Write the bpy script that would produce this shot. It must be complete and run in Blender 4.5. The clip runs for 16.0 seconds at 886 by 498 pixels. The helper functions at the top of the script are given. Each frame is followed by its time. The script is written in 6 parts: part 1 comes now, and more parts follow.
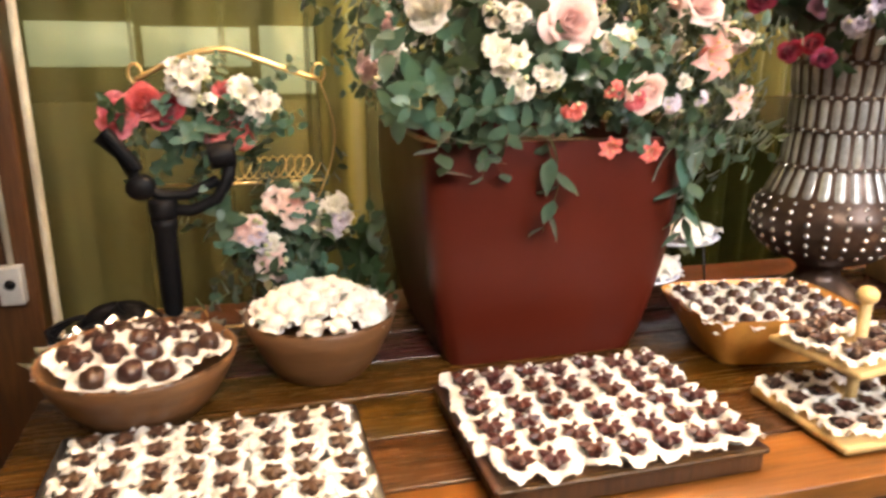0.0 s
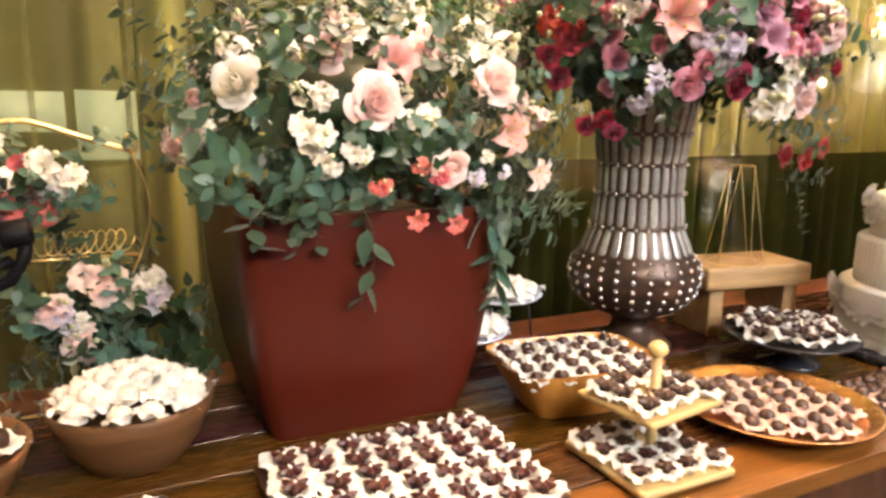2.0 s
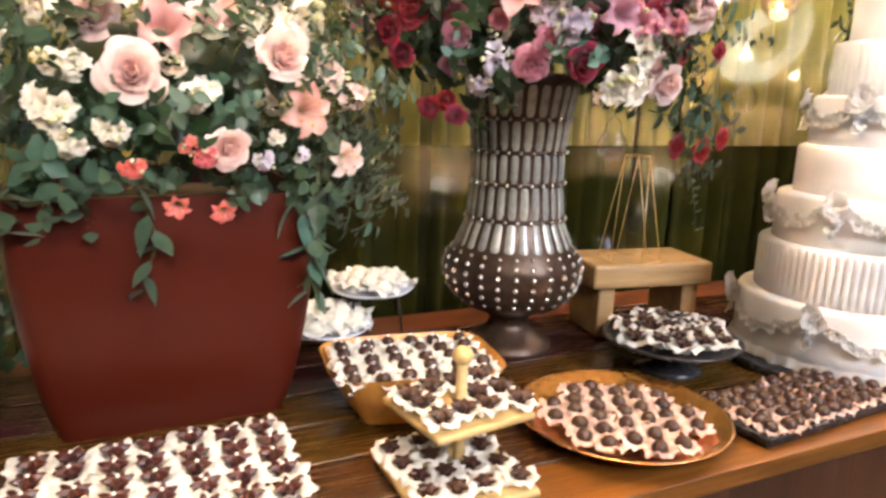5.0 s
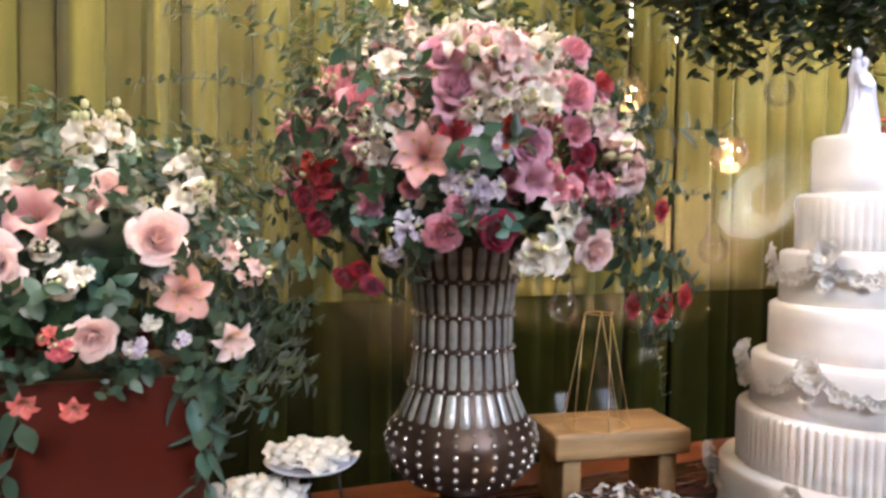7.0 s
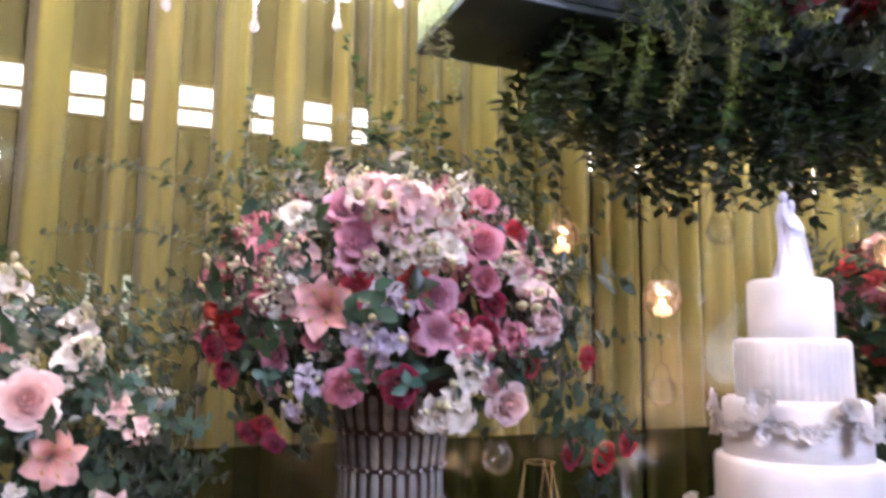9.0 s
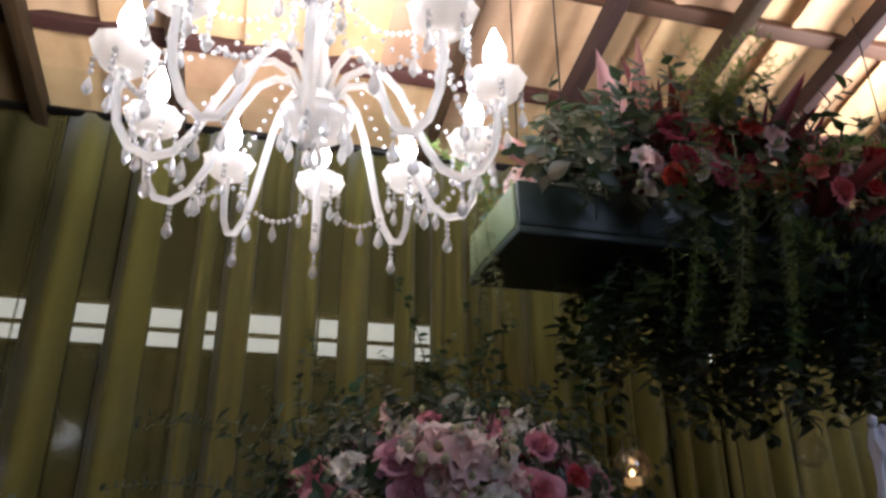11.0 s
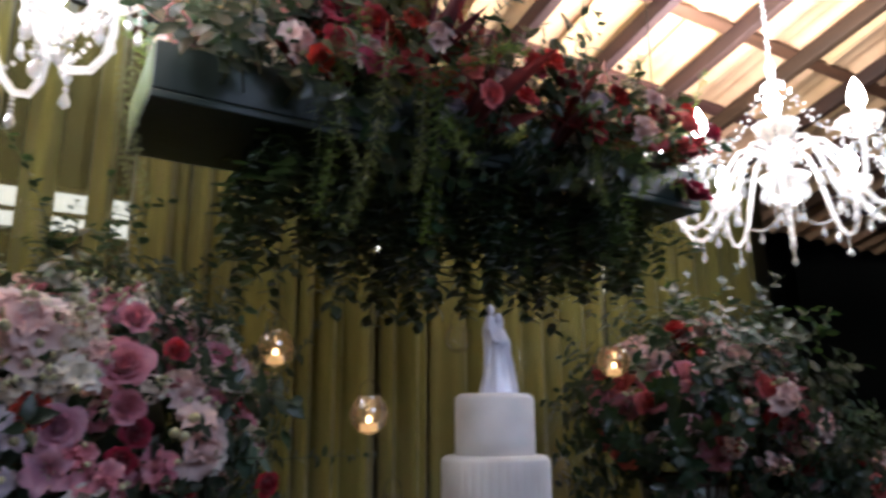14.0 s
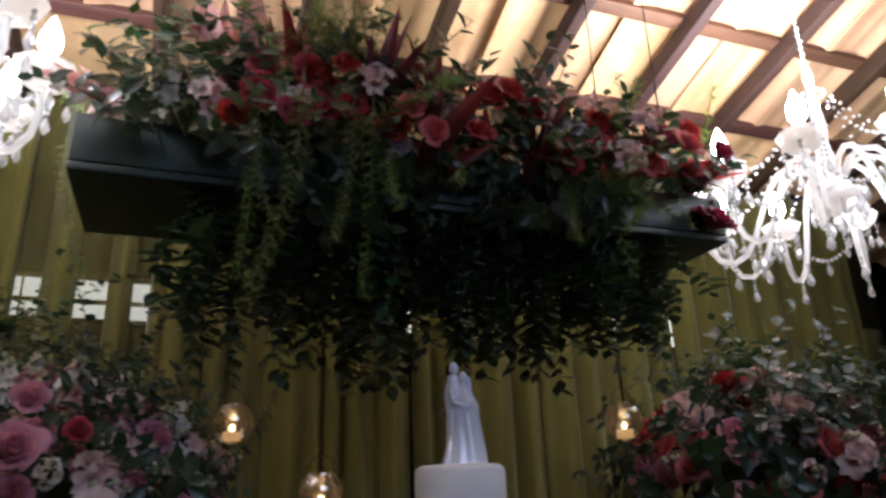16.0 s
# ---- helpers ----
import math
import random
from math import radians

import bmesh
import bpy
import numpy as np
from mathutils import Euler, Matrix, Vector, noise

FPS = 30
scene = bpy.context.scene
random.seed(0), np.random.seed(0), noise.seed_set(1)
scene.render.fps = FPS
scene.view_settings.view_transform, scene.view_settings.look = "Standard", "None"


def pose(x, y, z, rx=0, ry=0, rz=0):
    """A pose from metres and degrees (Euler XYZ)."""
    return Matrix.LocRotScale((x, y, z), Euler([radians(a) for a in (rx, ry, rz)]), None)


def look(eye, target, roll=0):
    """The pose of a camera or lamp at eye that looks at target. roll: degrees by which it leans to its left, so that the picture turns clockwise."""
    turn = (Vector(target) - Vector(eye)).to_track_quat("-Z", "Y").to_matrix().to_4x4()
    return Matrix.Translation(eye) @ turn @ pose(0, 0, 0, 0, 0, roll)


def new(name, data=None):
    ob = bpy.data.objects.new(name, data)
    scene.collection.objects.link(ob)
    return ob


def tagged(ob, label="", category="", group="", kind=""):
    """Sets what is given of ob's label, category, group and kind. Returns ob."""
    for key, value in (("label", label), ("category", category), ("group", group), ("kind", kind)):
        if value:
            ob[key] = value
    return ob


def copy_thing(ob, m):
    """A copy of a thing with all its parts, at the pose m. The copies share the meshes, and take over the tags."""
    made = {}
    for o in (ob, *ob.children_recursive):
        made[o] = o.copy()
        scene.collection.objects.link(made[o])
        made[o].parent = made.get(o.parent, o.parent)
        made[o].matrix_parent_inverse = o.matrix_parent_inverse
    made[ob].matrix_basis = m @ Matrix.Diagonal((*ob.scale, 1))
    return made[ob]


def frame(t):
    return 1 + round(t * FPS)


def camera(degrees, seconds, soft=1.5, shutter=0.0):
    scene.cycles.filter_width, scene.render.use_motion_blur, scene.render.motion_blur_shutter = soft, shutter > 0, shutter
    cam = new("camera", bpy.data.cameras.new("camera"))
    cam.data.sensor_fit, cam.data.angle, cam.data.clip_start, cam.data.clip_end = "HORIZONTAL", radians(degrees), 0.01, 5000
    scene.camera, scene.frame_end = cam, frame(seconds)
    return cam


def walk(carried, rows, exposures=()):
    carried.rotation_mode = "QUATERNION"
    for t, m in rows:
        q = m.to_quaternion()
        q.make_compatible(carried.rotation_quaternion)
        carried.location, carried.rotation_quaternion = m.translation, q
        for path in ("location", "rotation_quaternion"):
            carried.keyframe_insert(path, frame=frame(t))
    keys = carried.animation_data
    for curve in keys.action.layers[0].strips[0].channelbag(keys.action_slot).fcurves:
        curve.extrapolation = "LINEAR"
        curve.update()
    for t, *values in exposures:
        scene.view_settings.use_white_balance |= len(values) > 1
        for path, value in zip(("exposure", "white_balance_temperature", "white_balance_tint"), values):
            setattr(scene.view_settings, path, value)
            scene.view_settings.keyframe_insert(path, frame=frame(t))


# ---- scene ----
cam = camera(64.0, 16.0, 2.8, 0.5)
PATH = [
    (0, (0.162, -0.029, 1.339), (0.667, 1.832, 0.808), 0.2),
    (0.5, (0.187, -0.024, 1.352), (0.794, 1.823, 0.883), 0.8),
    (1, (0.211, -0.018, 1.36), (0.904, 1.812, 0.944), 0.9),
    (1.5, (0.217, -0.051, 1.375), (1.007, 1.747, 0.997), 0.9),
    (2, (0.23, -0.061, 1.376), (1.103, 1.696, 0.987), 0.7),
    (2.5, (0.242, -0.07, 1.369), (1.167, 1.655, 0.957), 0.7),
    (3, (0.248, -0.079, 1.343), (1.21, 1.611, 0.875), 0.1),
    (3.5, (0.29, -0.092, 1.346), (1.239, 1.607, 0.884), 0.1),
    (4, (0.39, -0.114, 1.358), (1.271, 1.626, 0.915), 0.9),
    (4.2, (0.434, -0.125, 1.363), (1.294, 1.624, 0.915), 1.3),
    (6.3, (0.738, -0.068, 1.403), (1.594, 1.726, 1.181), 1.4),
    (6.5, (0.755, -0.074, 1.417), (1.586, 1.738, 1.253), 0.6),
    (7, (0.821, -0.101, 1.447), (1.576, 1.749, 1.367), 0.8),
    (7.5, (0.903, -0.146, 1.464), (1.661, 1.704, 1.43), 1.5),
    (8, (0.963, -0.198, 1.474), (1.738, 1.646, 1.496), 2.3),
    (8.5, (0.992, -0.19, 1.479), (1.787, 1.642, 1.577), 1.7),
    (9, (0.989, -0.139, 1.507), (1.709, 1.71, 1.754), 0.7),
    (9.5, (1.01, -0.13, 1.53), (1.558, 1.753, 1.923), 0.5),
    (9.7, (1.015, -0.133, 1.549), (1.496, 1.752, 2.01), 0.7),
    (11.8, (1.029, -0.173, 1.607), (1.553, 1.585, 2.405), 0.2),
    (12, (1.059, -0.166, 1.598), (1.667, 1.58, 2.36), 0.0),
    (12.5, (1.132, -0.186, 1.58), (1.866, 1.575, 2.179), -0.7),
    (13, (1.232, -0.2, 1.564), (2.009, 1.575, 2.06), -1.1),
    (13.5, (1.3, -0.238, 1.568), (2.091, 1.529, 2.071), -0.4),
    (14, (1.328, -0.255, 1.575), (2.323, 1.414, 2.051), -0.3),
    (14.5, (1.371, -0.236, 1.58), (2.447, 1.339, 2.182), -2.0),
    (15, (1.431, -0.216, 1.587), (2.398, 1.403, 2.253), -2.2),
    (15.5, (1.574, -0.286, 1.592), (2.225, 1.491, 2.239), -1.3),
    (16, (1.679, -0.268, 1.57), (2.35, 1.492, 2.243), -2.0),
]
EXPOSURES = [(0.0, 2.85, 6800, 13), (4.0, 2.75, 6700, 13), (6.5, 2.2, 5900, 10), (8.0, 2.05, 5600, 23), (9.5, 1.85, 5300, 30), (12.0, -1.95, 5300, 10), (12.5, -1.9, 5300, 12), (13.0, -0.55, 5250, 15), (14.0, 0.1, 5250, 15), (15.0, -0.05, 5250, 15), (15.5, -0.32, 5250, 15), (16.0, -0.5, 5250, 16)]
walk(cam, [(t, look(eye, target, roll)) for t, eye, target, roll in PATH], EXPOSURES)

# ---- light ----
world = bpy.data.worlds.new("night")
scene.world = world
world.use_nodes = True
world.node_tree.nodes["Background"].inputs[0].default_value = (0.55, 0.62, 0.8, 1)
world.node_tree.nodes["Background"].inputs[1].default_value = 0.02


def lamp(name, kind, at, watts, colour, size=0.1, target=None):
    data = bpy.data.lights.new(name, kind)
    data.energy, data.color = watts, colour
    if kind == "AREA":
        data.shape, data.size, data.size_y = "RECTANGLE", size, size
    else:
        data.shadow_soft_size = size
    ob = new(name, data)
    ob.matrix_world = look(at, target) if target else pose(*at)
    return ob


CHANDELIERS = [(1.088, 0.95, 2.06), (3.235, 0.95, 2.04)]
for cx, cy, cz in CHANDELIERS:
    for k in range(5):
        lamp("chandelier_glow", "POINT", (cx + 0.30 * math.cos(1.2566 * k + 0.51), cy + 0.30 * math.sin(1.2566 * k + 0.51), cz + 0.34), 3.6, (1.0, 0.93, 0.82), 0.12)
    # Extra upward lamp, added to brighten the roof above the bulbs.
    lamp("chandelier_uplight", "AREA", (cx, cy, cz + 0.50), 84, (1.0, 0.90, 0.74), 0.6, (cx, cy + 0.01, cz + 2))
# Unseen fill lamps, added to brighten the pot and the cake from in front.
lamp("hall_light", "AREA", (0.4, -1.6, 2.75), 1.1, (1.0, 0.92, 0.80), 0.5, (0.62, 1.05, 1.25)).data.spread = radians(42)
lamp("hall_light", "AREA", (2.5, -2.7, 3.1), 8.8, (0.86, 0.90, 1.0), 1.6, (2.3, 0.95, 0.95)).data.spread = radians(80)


# ---- materials ----
def material(name, base, rough=0.5, metal=0.0, spec=0.5, vary=None, scale=20.0, stretch=(1, 1, 1), bump=0.0, bump_scale=None,
             random_hue=0.0, sheen=0.0, trans=0.0, emit=None, power=0.0, wave=0.0, subsurf=0.0, alpha=1.0, island=False):
    m = bpy.data.materials.new(name)
    m.use_nodes = True
    nt = m.node_tree
    b = nt.nodes["Principled BSDF"]
    b.inputs["Base Color"].default_value = (*base, 1)
    b.inputs["Roughness"].default_value = rough
    b.inputs["Metallic"].default_value = metal
    b.inputs["Specular IOR Level"].default_value = spec
    b.inputs["Sheen Weight"].default_value = sheen
    b.inputs["Transmission Weight"].default_value = trans
    if subsurf:
        b.inputs["Subsurface Weight"].default_value = subsurf
        b.inputs["Subsurface Radius"].default_value = (0.01, 0.006, 0.004)
        b.inputs["Subsurface Scale"].default_value = 1.0
    if emit:
        b.inputs["Emission Color"].default_value = (*emit, 1)
        b.inputs["Emission Strength"].default_value = power
    co = nt.nodes.new("ShaderNodeTexCoord")
    mp = nt.nodes.new("ShaderNodeMapping")
    mp.inputs["Scale"].default_value = stretch
    nt.links.new(co.outputs["Object"], mp.inputs[0])
    link = None
    if vary:
        n = nt.nodes.new("ShaderNodeTexNoise")
        n.inputs["Scale"].default_value = scale
        n.inputs["Detail"].default_value = 6
        n.inputs["Roughness"].default_value = 0.65
        nt.links.new(mp.outputs[0], n.inputs[0])
        ramp = nt.nodes.new("ShaderNodeValToRGB")
        ramp.color_ramp.elements[0].position, ramp.color_ramp.elements[1].position = 0.3, 0.7
        ramp.color_ramp.elements[0].color, ramp.color_ramp.elements[1].color = (*base, 1), (*vary, 1)
        nt.links.new(n.outputs[0], ramp.inputs[0])
        link = ramp.outputs[0]
        # a second, coarse scale of wear
        n2 = nt.nodes.new("ShaderNodeTexNoise")
        n2.inputs["Scale"].default_value = scale * 0.17
        nt.links.new(mp.outputs[0], n2.inputs[0])
        mul = nt.nodes.new("ShaderNodeMix")
        mul.data_type, mul.blend_type = "RGBA", "MULTIPLY"
        mr = nt.nodes.new("ShaderNodeMapRange")
        mr.inputs[1].default_value, mr.inputs[2].default_value = 0.35, 0.65
        mr.inputs[3].default_value, mr.inputs[4].default_value = 0.72, 1.15
        nt.links.new(n2.outputs[0], mr.inputs[0])
        mul.inputs[0].default_value = 1.0
        nt.links.new(link, mul.inputs[6])
        nt.links.new(mr.outputs[0], mul.inputs[7])
        link = mul.outputs[2]
        rr = nt.nodes.new("ShaderNodeMapRange")
        rr.inputs[3].default_value, rr.inputs[4].default_value = max(0.02, rough - 0.12), min(1, rough + 0.12)
        nt.links.new(n.outputs[0], rr.inputs[0])
        nt.links.new(rr.outputs[0], b.inputs["Roughness"])
    if random_hue:
        info = nt.nodes.new("ShaderNodeNewGeometry") if island else nt.nodes.new("ShaderNodeObjectInfo")
        out = info.outputs["Random Per Island"] if island else info.outputs["Random"]
        hsv = nt.nodes.new("ShaderNodeHueSaturation")
        for slot, lo, hi in (("Hue", 0.5 - random_hue * 0.12, 0.5 + random_hue * 0.12), ("Value", 1 - random_hue, 1 + random_hue * 0.7), ("Saturation", 1 - random_hue * 0.5, 1 + random_hue * 0.3)):
            r = nt.nodes.new("ShaderNodeMapRange")
            r.inputs[3].default_value, r.inputs[4].default_value = lo, hi
            nt.links.new(out, r.inputs[0])
            nt.links.new(r.outputs[0], hsv.inputs[slot])
        if link:
            nt.links.new(link, hsv.inputs["Color"])
        else:
            hsv.inputs["Color"].default_value = (*base, 1)
        link = hsv.outputs[0]
    if link:
        nt.links.new(link, b.inputs["Base Color"])
    if bump:
        nb = nt.nodes.new("ShaderNodeTexNoise")
        nb.inputs["Scale"].default_value = bump_scale or scale * 2
        nb.inputs["Detail"].default_value = 5
        nt.links.new(mp.outputs[0], nb.inputs[0])
        bp = nt.nodes.new("ShaderNodeBump")
        bp.inputs["Strength"].default_value = bump
        bp.inputs["Distance"].default_value = 0.004
        nt.links.new(nb.outputs[0], bp.inputs["Height"])
        nt.links.new(bp.outputs[0], b.inputs["Normal"])
    return m


def leafy(m, colour, amount=0.35):
    """Lets some light through thin petals, leaves and cloth."""
    nt = m.node_tree
    b = nt.nodes["Principled BSDF"]
    tr = nt.nodes.new("ShaderNodeBsdfTranslucent")
    tr.inputs[0].default_value = (*colour, 1)
    mix = nt.nodes.new("ShaderNodeMixShader")
    mix.inputs[0].default_value = amount
    nt.links.new(b.outputs[0], mix.inputs[1])
    nt.links.new(tr.outputs[0], mix.inputs[2])
    nt.links.new(mix.outputs[0], nt.nodes["Material Output"].inputs[0])
    return m


def clear_glass(name, tint=(1, 1, 1), gloss=0.12, rough=0.02):
    """Thin glass: mostly clear, with a sharp reflection."""
    m = bpy.data.materials.new(name)
    m.use_nodes = True
    nt = m.node_tree
    nt.nodes.remove(nt.nodes["Principled BSDF"])
    t, g = nt.nodes.new("ShaderNodeBsdfTransparent"), nt.nodes.new("ShaderNodeBsdfGlossy")
    t.inputs[0].default_value = (*tint, 1)
    g.inputs["Roughness"].default_value = rough
    lw = nt.nodes.new("ShaderNodeLayerWeight")
    lw.inputs[0].default_value = 0.35
    mr = nt.nodes.new("ShaderNodeMapRange")
    mr.inputs[3].default_value, mr.inputs[4].default_value = gloss * 0.4, min(1.0, gloss * 4)
    nt.links.new(lw.outputs["Fresnel"], mr.inputs[0])
    mix = nt.nodes.new("ShaderNodeMixShader")
    nt.links.new(mr.outputs[0], mix.inputs[0])
    nt.links.new(t.outputs[0], mix.inputs[1])
    nt.links.new(g.outputs[0], mix.inputs[2])
    nt.links.new(mix.outputs[0], nt.nodes["Material Output"].inputs[0])
    return m


WOOD_TABLE = material("table_wood", (0.035, 0.011, 0.005), 0.26, vary=(0.10, 0.033, 0.011), scale=9, stretch=(1.0, 14, 14), bump=0.25, random_hue=0.35)
WOOD_EDGE = material("edge_wood", (0.125, 0.038, 0.011), 0.32, vary=(0.24, 0.078, 0.021), scale=9, stretch=(1.0, 14, 14), bump=0.25, random_hue=0.2)
WOOD_DARK = material("dark_wood", (0.035, 0.013, 0.006), 0.4, vary=(0.085, 0.032, 0.012), scale=8, stretch=(14, 14, 1.0), bump=0.2, random_hue=0.3)
WOOD_BEAM = material("beam_wood", (0.024, 0.0085, 0.0025), 0.75, vary=(0.046, 0.017, 0.006), scale=7, stretch=(10, 1, 10), bump=0.3, random_hue=0.25)
WOOD_LATH = material("lath_wood", (0.055, 0.020, 0.008), 0.7, vary=(0.095, 0.036, 0.014), scale=7, stretch=(1, 12, 12), bump=0.3, random_hue=0.25)
WOOD_BOWL = material("bowl_wood", (0.115, 0.052, 0.021), 0.34, vary=(0.21, 0.10, 0.040), scale=10, stretch=(1, 1, 6), bump=0.1)
WOOD_GOLD = material("amber_wood", (0.50, 0.20, 0.035), 0.33, vary=(0.68, 0.34, 0.075), scale=12, stretch=(3, 3, 1), bump=0.2)
WOOD_PALE = material("pale_wood", (0.50, 0.34, 0.13), 0.45, vary=(0.66, 0.47, 0.21), scale=9, stretch=(1, 10, 10), bump=0.15)
WOOD_BLOCK = material("block_wood", (0.36, 0.21, 0.085), 0.5, vary=(0.54, 0.34, 0.15), scale=7, stretch=(1, 9, 9), bump=0.2)
POT_RED = material("pot_lacquer", (0.056, 0.0066, 0.003), 0.36, spec=0.35, vary=(0.074, 0.0098, 0.0042), scale=3, bump=0.02, bump_scale=40)
SOIL = material("soil", (0.03, 0.02, 0.012), 0.9, vary=(0.06, 0.04, 0.02), scale=60, bump=0.8)
PAPER = leafy(material("cup_paper", (0.86, 0.84, 0.80), 0.7, vary=(0.92, 0.90, 0.87), scale=60, random_hue=0.06), (0.85, 0.8, 0.7), 0.25)
PAPER_PINK = leafy(material("pink_cup_paper", (0.74, 0.52, 0.45), 0.7, vary=(0.82, 0.62, 0.55), scale=60, random_hue=0.06), (0.8, 0.6, 0.5), 0.25)
CHOC = material("chocolate", (0.034, 0.012, 0.008), 0.34, vary=(0.062, 0.022, 0.013), scale=90, bump=0.3, bump_scale=150, random_hue=0.12)
CHOC_MILK = material("milk_chocolate", (0.046, 0.020, 0.012), 0.38, vary=(0.085, 0.038, 0.021), scale=90, bump=0.3, bump_scale=150, random_hue=0.12)
CHOC_RED = material("reddish_chocolate", (0.036, 0.007, 0.006), 0.3, vary=(0.082, 0.017, 0.013), scale=90, bump=0.2, bump_scale=150, random_hue=0.1)
CREAM = material("white_sweet", (0.82, 0.76, 0.66), 0.5, vary=(0.9, 0.86, 0.78), scale=70, bump=0.3, subsurf=0.1)
PEARL = material("pearl", (0.85, 0.83, 0.78), 0.15, spec=0.7)
FOIL = material("silver_foil", (0.75, 0.74, 0.72), 0.22, 1.0, bump=0.8, bump_scale=80)
TRAY_METAL = material("pewter_tray", (0.45, 0.45, 0.44), 0.3, 1.0, vary=(0.6, 0.6, 0.58), scale=30, bump=0.1)
COPPER = material("hammered_copper", (0.72, 0.38, 0.17), 0.2, 1.0, vary=(0.8, 0.46, 0.22), scale=40, bump=0.9, bump_scale=55)
GOLD = material("gold_wire", (0.86, 0.62, 0.28), 0.3, 0.85)
BLACK = material("black_plastic", (0.0025, 0.0025, 0.003), 0.5, spec=0.12, vary=(0.005, 0.005, 0.006), scale=60)
BLACK_METAL = material("black_iron", (0.015, 0.014, 0.013), 0.45, 0.6)
GREY = material("grey_plastic", (0.35, 0.35, 0.34), 0.45, vary=(0.42, 0.42, 0.41), scale=50)
WHITE_STRIP = material("white_conduit", (0.42, 0.39, 0.30), 0.5, vary=(0.5, 0.47, 0.38), scale=40)
SUGAR = material("white_sugar_paste", (0.83, 0.81, 0.78), 0.55, vary=(0.88, 0.86, 0.83), scale=25, bump=0.08, bump_scale=90, subsurf=0.1)
SUGAR_PETAL = leafy(material("sugar_petal", (0.85, 0.83, 0.80), 0.5, vary=(0.89, 0.87, 0.84), scale=25), (0.88, 0.87, 0.85), 0.45)
PORCELAIN = material("pale_porcelain", (0.68, 0.70, 0.84), 0.10, vary=(0.82, 0.82, 0.9), scale=30, spec=0.7)
BOARD = material("cake_board", (0.05, 0.05, 0.055), 0.25, 0.6, vary=(0.09, 0.09, 0.1), scale=40)
VASE_TILE = material("mother_of_pearl", (0.20, 0.19, 0.165), 0.14, vary=(0.42, 0.41, 0.37), scale=25, spec=0.8, random_hue=0.25)
VASE_RIB = material("bronze_rib", (0.060, 0.035, 0.024), 0.35, 0.5, vary=(0.10, 0.06, 0.04), scale=40, bump=0.2)
VASE_BEAD = material("mirror_bead", (0.50, 0.48, 0.45), 0.16, 0.8)
CURTAIN = leafy(material("olive_curtain", (0.172, 0.147, 0.023), 0.8, vary=(0.215, 0.182, 0.036), scale=10, stretch=(6, 6, 0.3), bump=0.15, bump_scale=500, sheen=0.3, random_hue=0.04), (0.3, 0.26, 0.06), 0.3)
SHEER = leafy(material("sheer_curtain", (0.15, 0.125, 0.03), 0.75, vary=(0.20, 0.17, 0.045), scale=10, stretch=(6, 6, 0.3), bump=0.1, bump_scale=500), (0.3, 0.26, 0.06), 0.3)
snt = SHEER.node_tree
open_weave = snt.nodes.new("ShaderNodeBsdfTransparent")
weave = snt.nodes.new("ShaderNodeMixShader")
weave.inputs[0].default_value = 0.42
snt.links.new(snt.nodes["Material Output"].inputs[0].links[0].from_socket, weave.inputs[1])
snt.links.new(open_weave.outputs[0], weave.inputs[2])
snt.links.new(weave.outputs[0], snt.nodes["Material Output"].inputs[0])
BACK_WALL = material("olive_lining", (0.12, 0.10, 0.03), 0.8, vary=(0.17, 0.145, 0.045), scale=8, stretch=(5, 5, 0.12), bump=0.5, bump_scale=9)
LOW_WALL = material("low_wall", (0.085, 0.085, 0.035), 0.6, vary=(0.13, 0.125, 0.05), scale=8, stretch=(5, 5, 0.2), bump=0.3)
# Near-black base: the darkness of the unlit opening is put into the colour.
UNLIT_WALL = material("dark_wall", (0.025, 0.026, 0.022), 0.6, vary=(0.035, 0.036, 0.03), scale=4, bump=0.1)
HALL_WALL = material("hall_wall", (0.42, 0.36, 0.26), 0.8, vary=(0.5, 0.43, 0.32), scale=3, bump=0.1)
FLOOR = material("floor_tile", (0.20, 0.13, 0.085), 0.35, vary=(0.27, 0.19, 0.12), scale=6, bump=0.1)
ROOF_TILE = material("clay_tile", (0.46, 0.28, 0.11), 0.8, vary=(0.62, 0.43, 0.22), scale=5, bump=0.3, bump_scale=60, random_hue=0.10)
ROOF_TILE_FIELD = material("clay_tiles", (0.43, 0.245, 0.115), 0.8, vary=(0.58, 0.38, 0.21), scale=5, bump=0.3, bump_scale=60, random_hue=0.10, island=True)
LIT_PANE = material("lit_pane", (0.8, 0.78, 0.7), 0.5, emit=(1.0, 0.88, 0.68), power=1.7)
DIM_PANE = material("dim_pane", (0.6, 0.62, 0.5), 0.4, emit=(0.80, 0.86, 0.56), power=0.3)
LOW_PANE = material("low_pane", (0.5, 0.55, 0.42), 0.4, emit=(0.80, 0.90, 0.55), power=0.075)
SASH = material("window_sash", (0.10, 0.06, 0.035), 0.5, vary=(0.15, 0.09, 0.05), scale=20)
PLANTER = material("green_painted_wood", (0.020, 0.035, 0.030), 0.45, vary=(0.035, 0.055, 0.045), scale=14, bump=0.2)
# Paler copy for the end boards: chandelier light painted into the green.
PLANTER_LIT_END = material("pale_green_wood", (0.20, 0.27, 0.14), 0.5, vary=(0.27, 0.34, 0.18), scale=14, bump=0.2)
CRYSTAL = clear_glass("crystal", (0.99, 0.99, 0.99), 0.5)
cnt = CRYSTAL.node_tree
spark = cnt.nodes.new("ShaderNodeBsdfTranslucent")
spark.inputs[0].default_value = (0.95, 0.94, 0.92, 1)
lit = cnt.nodes.new("ShaderNodeMixShader")
lit.inputs[0].default_value = 0.34
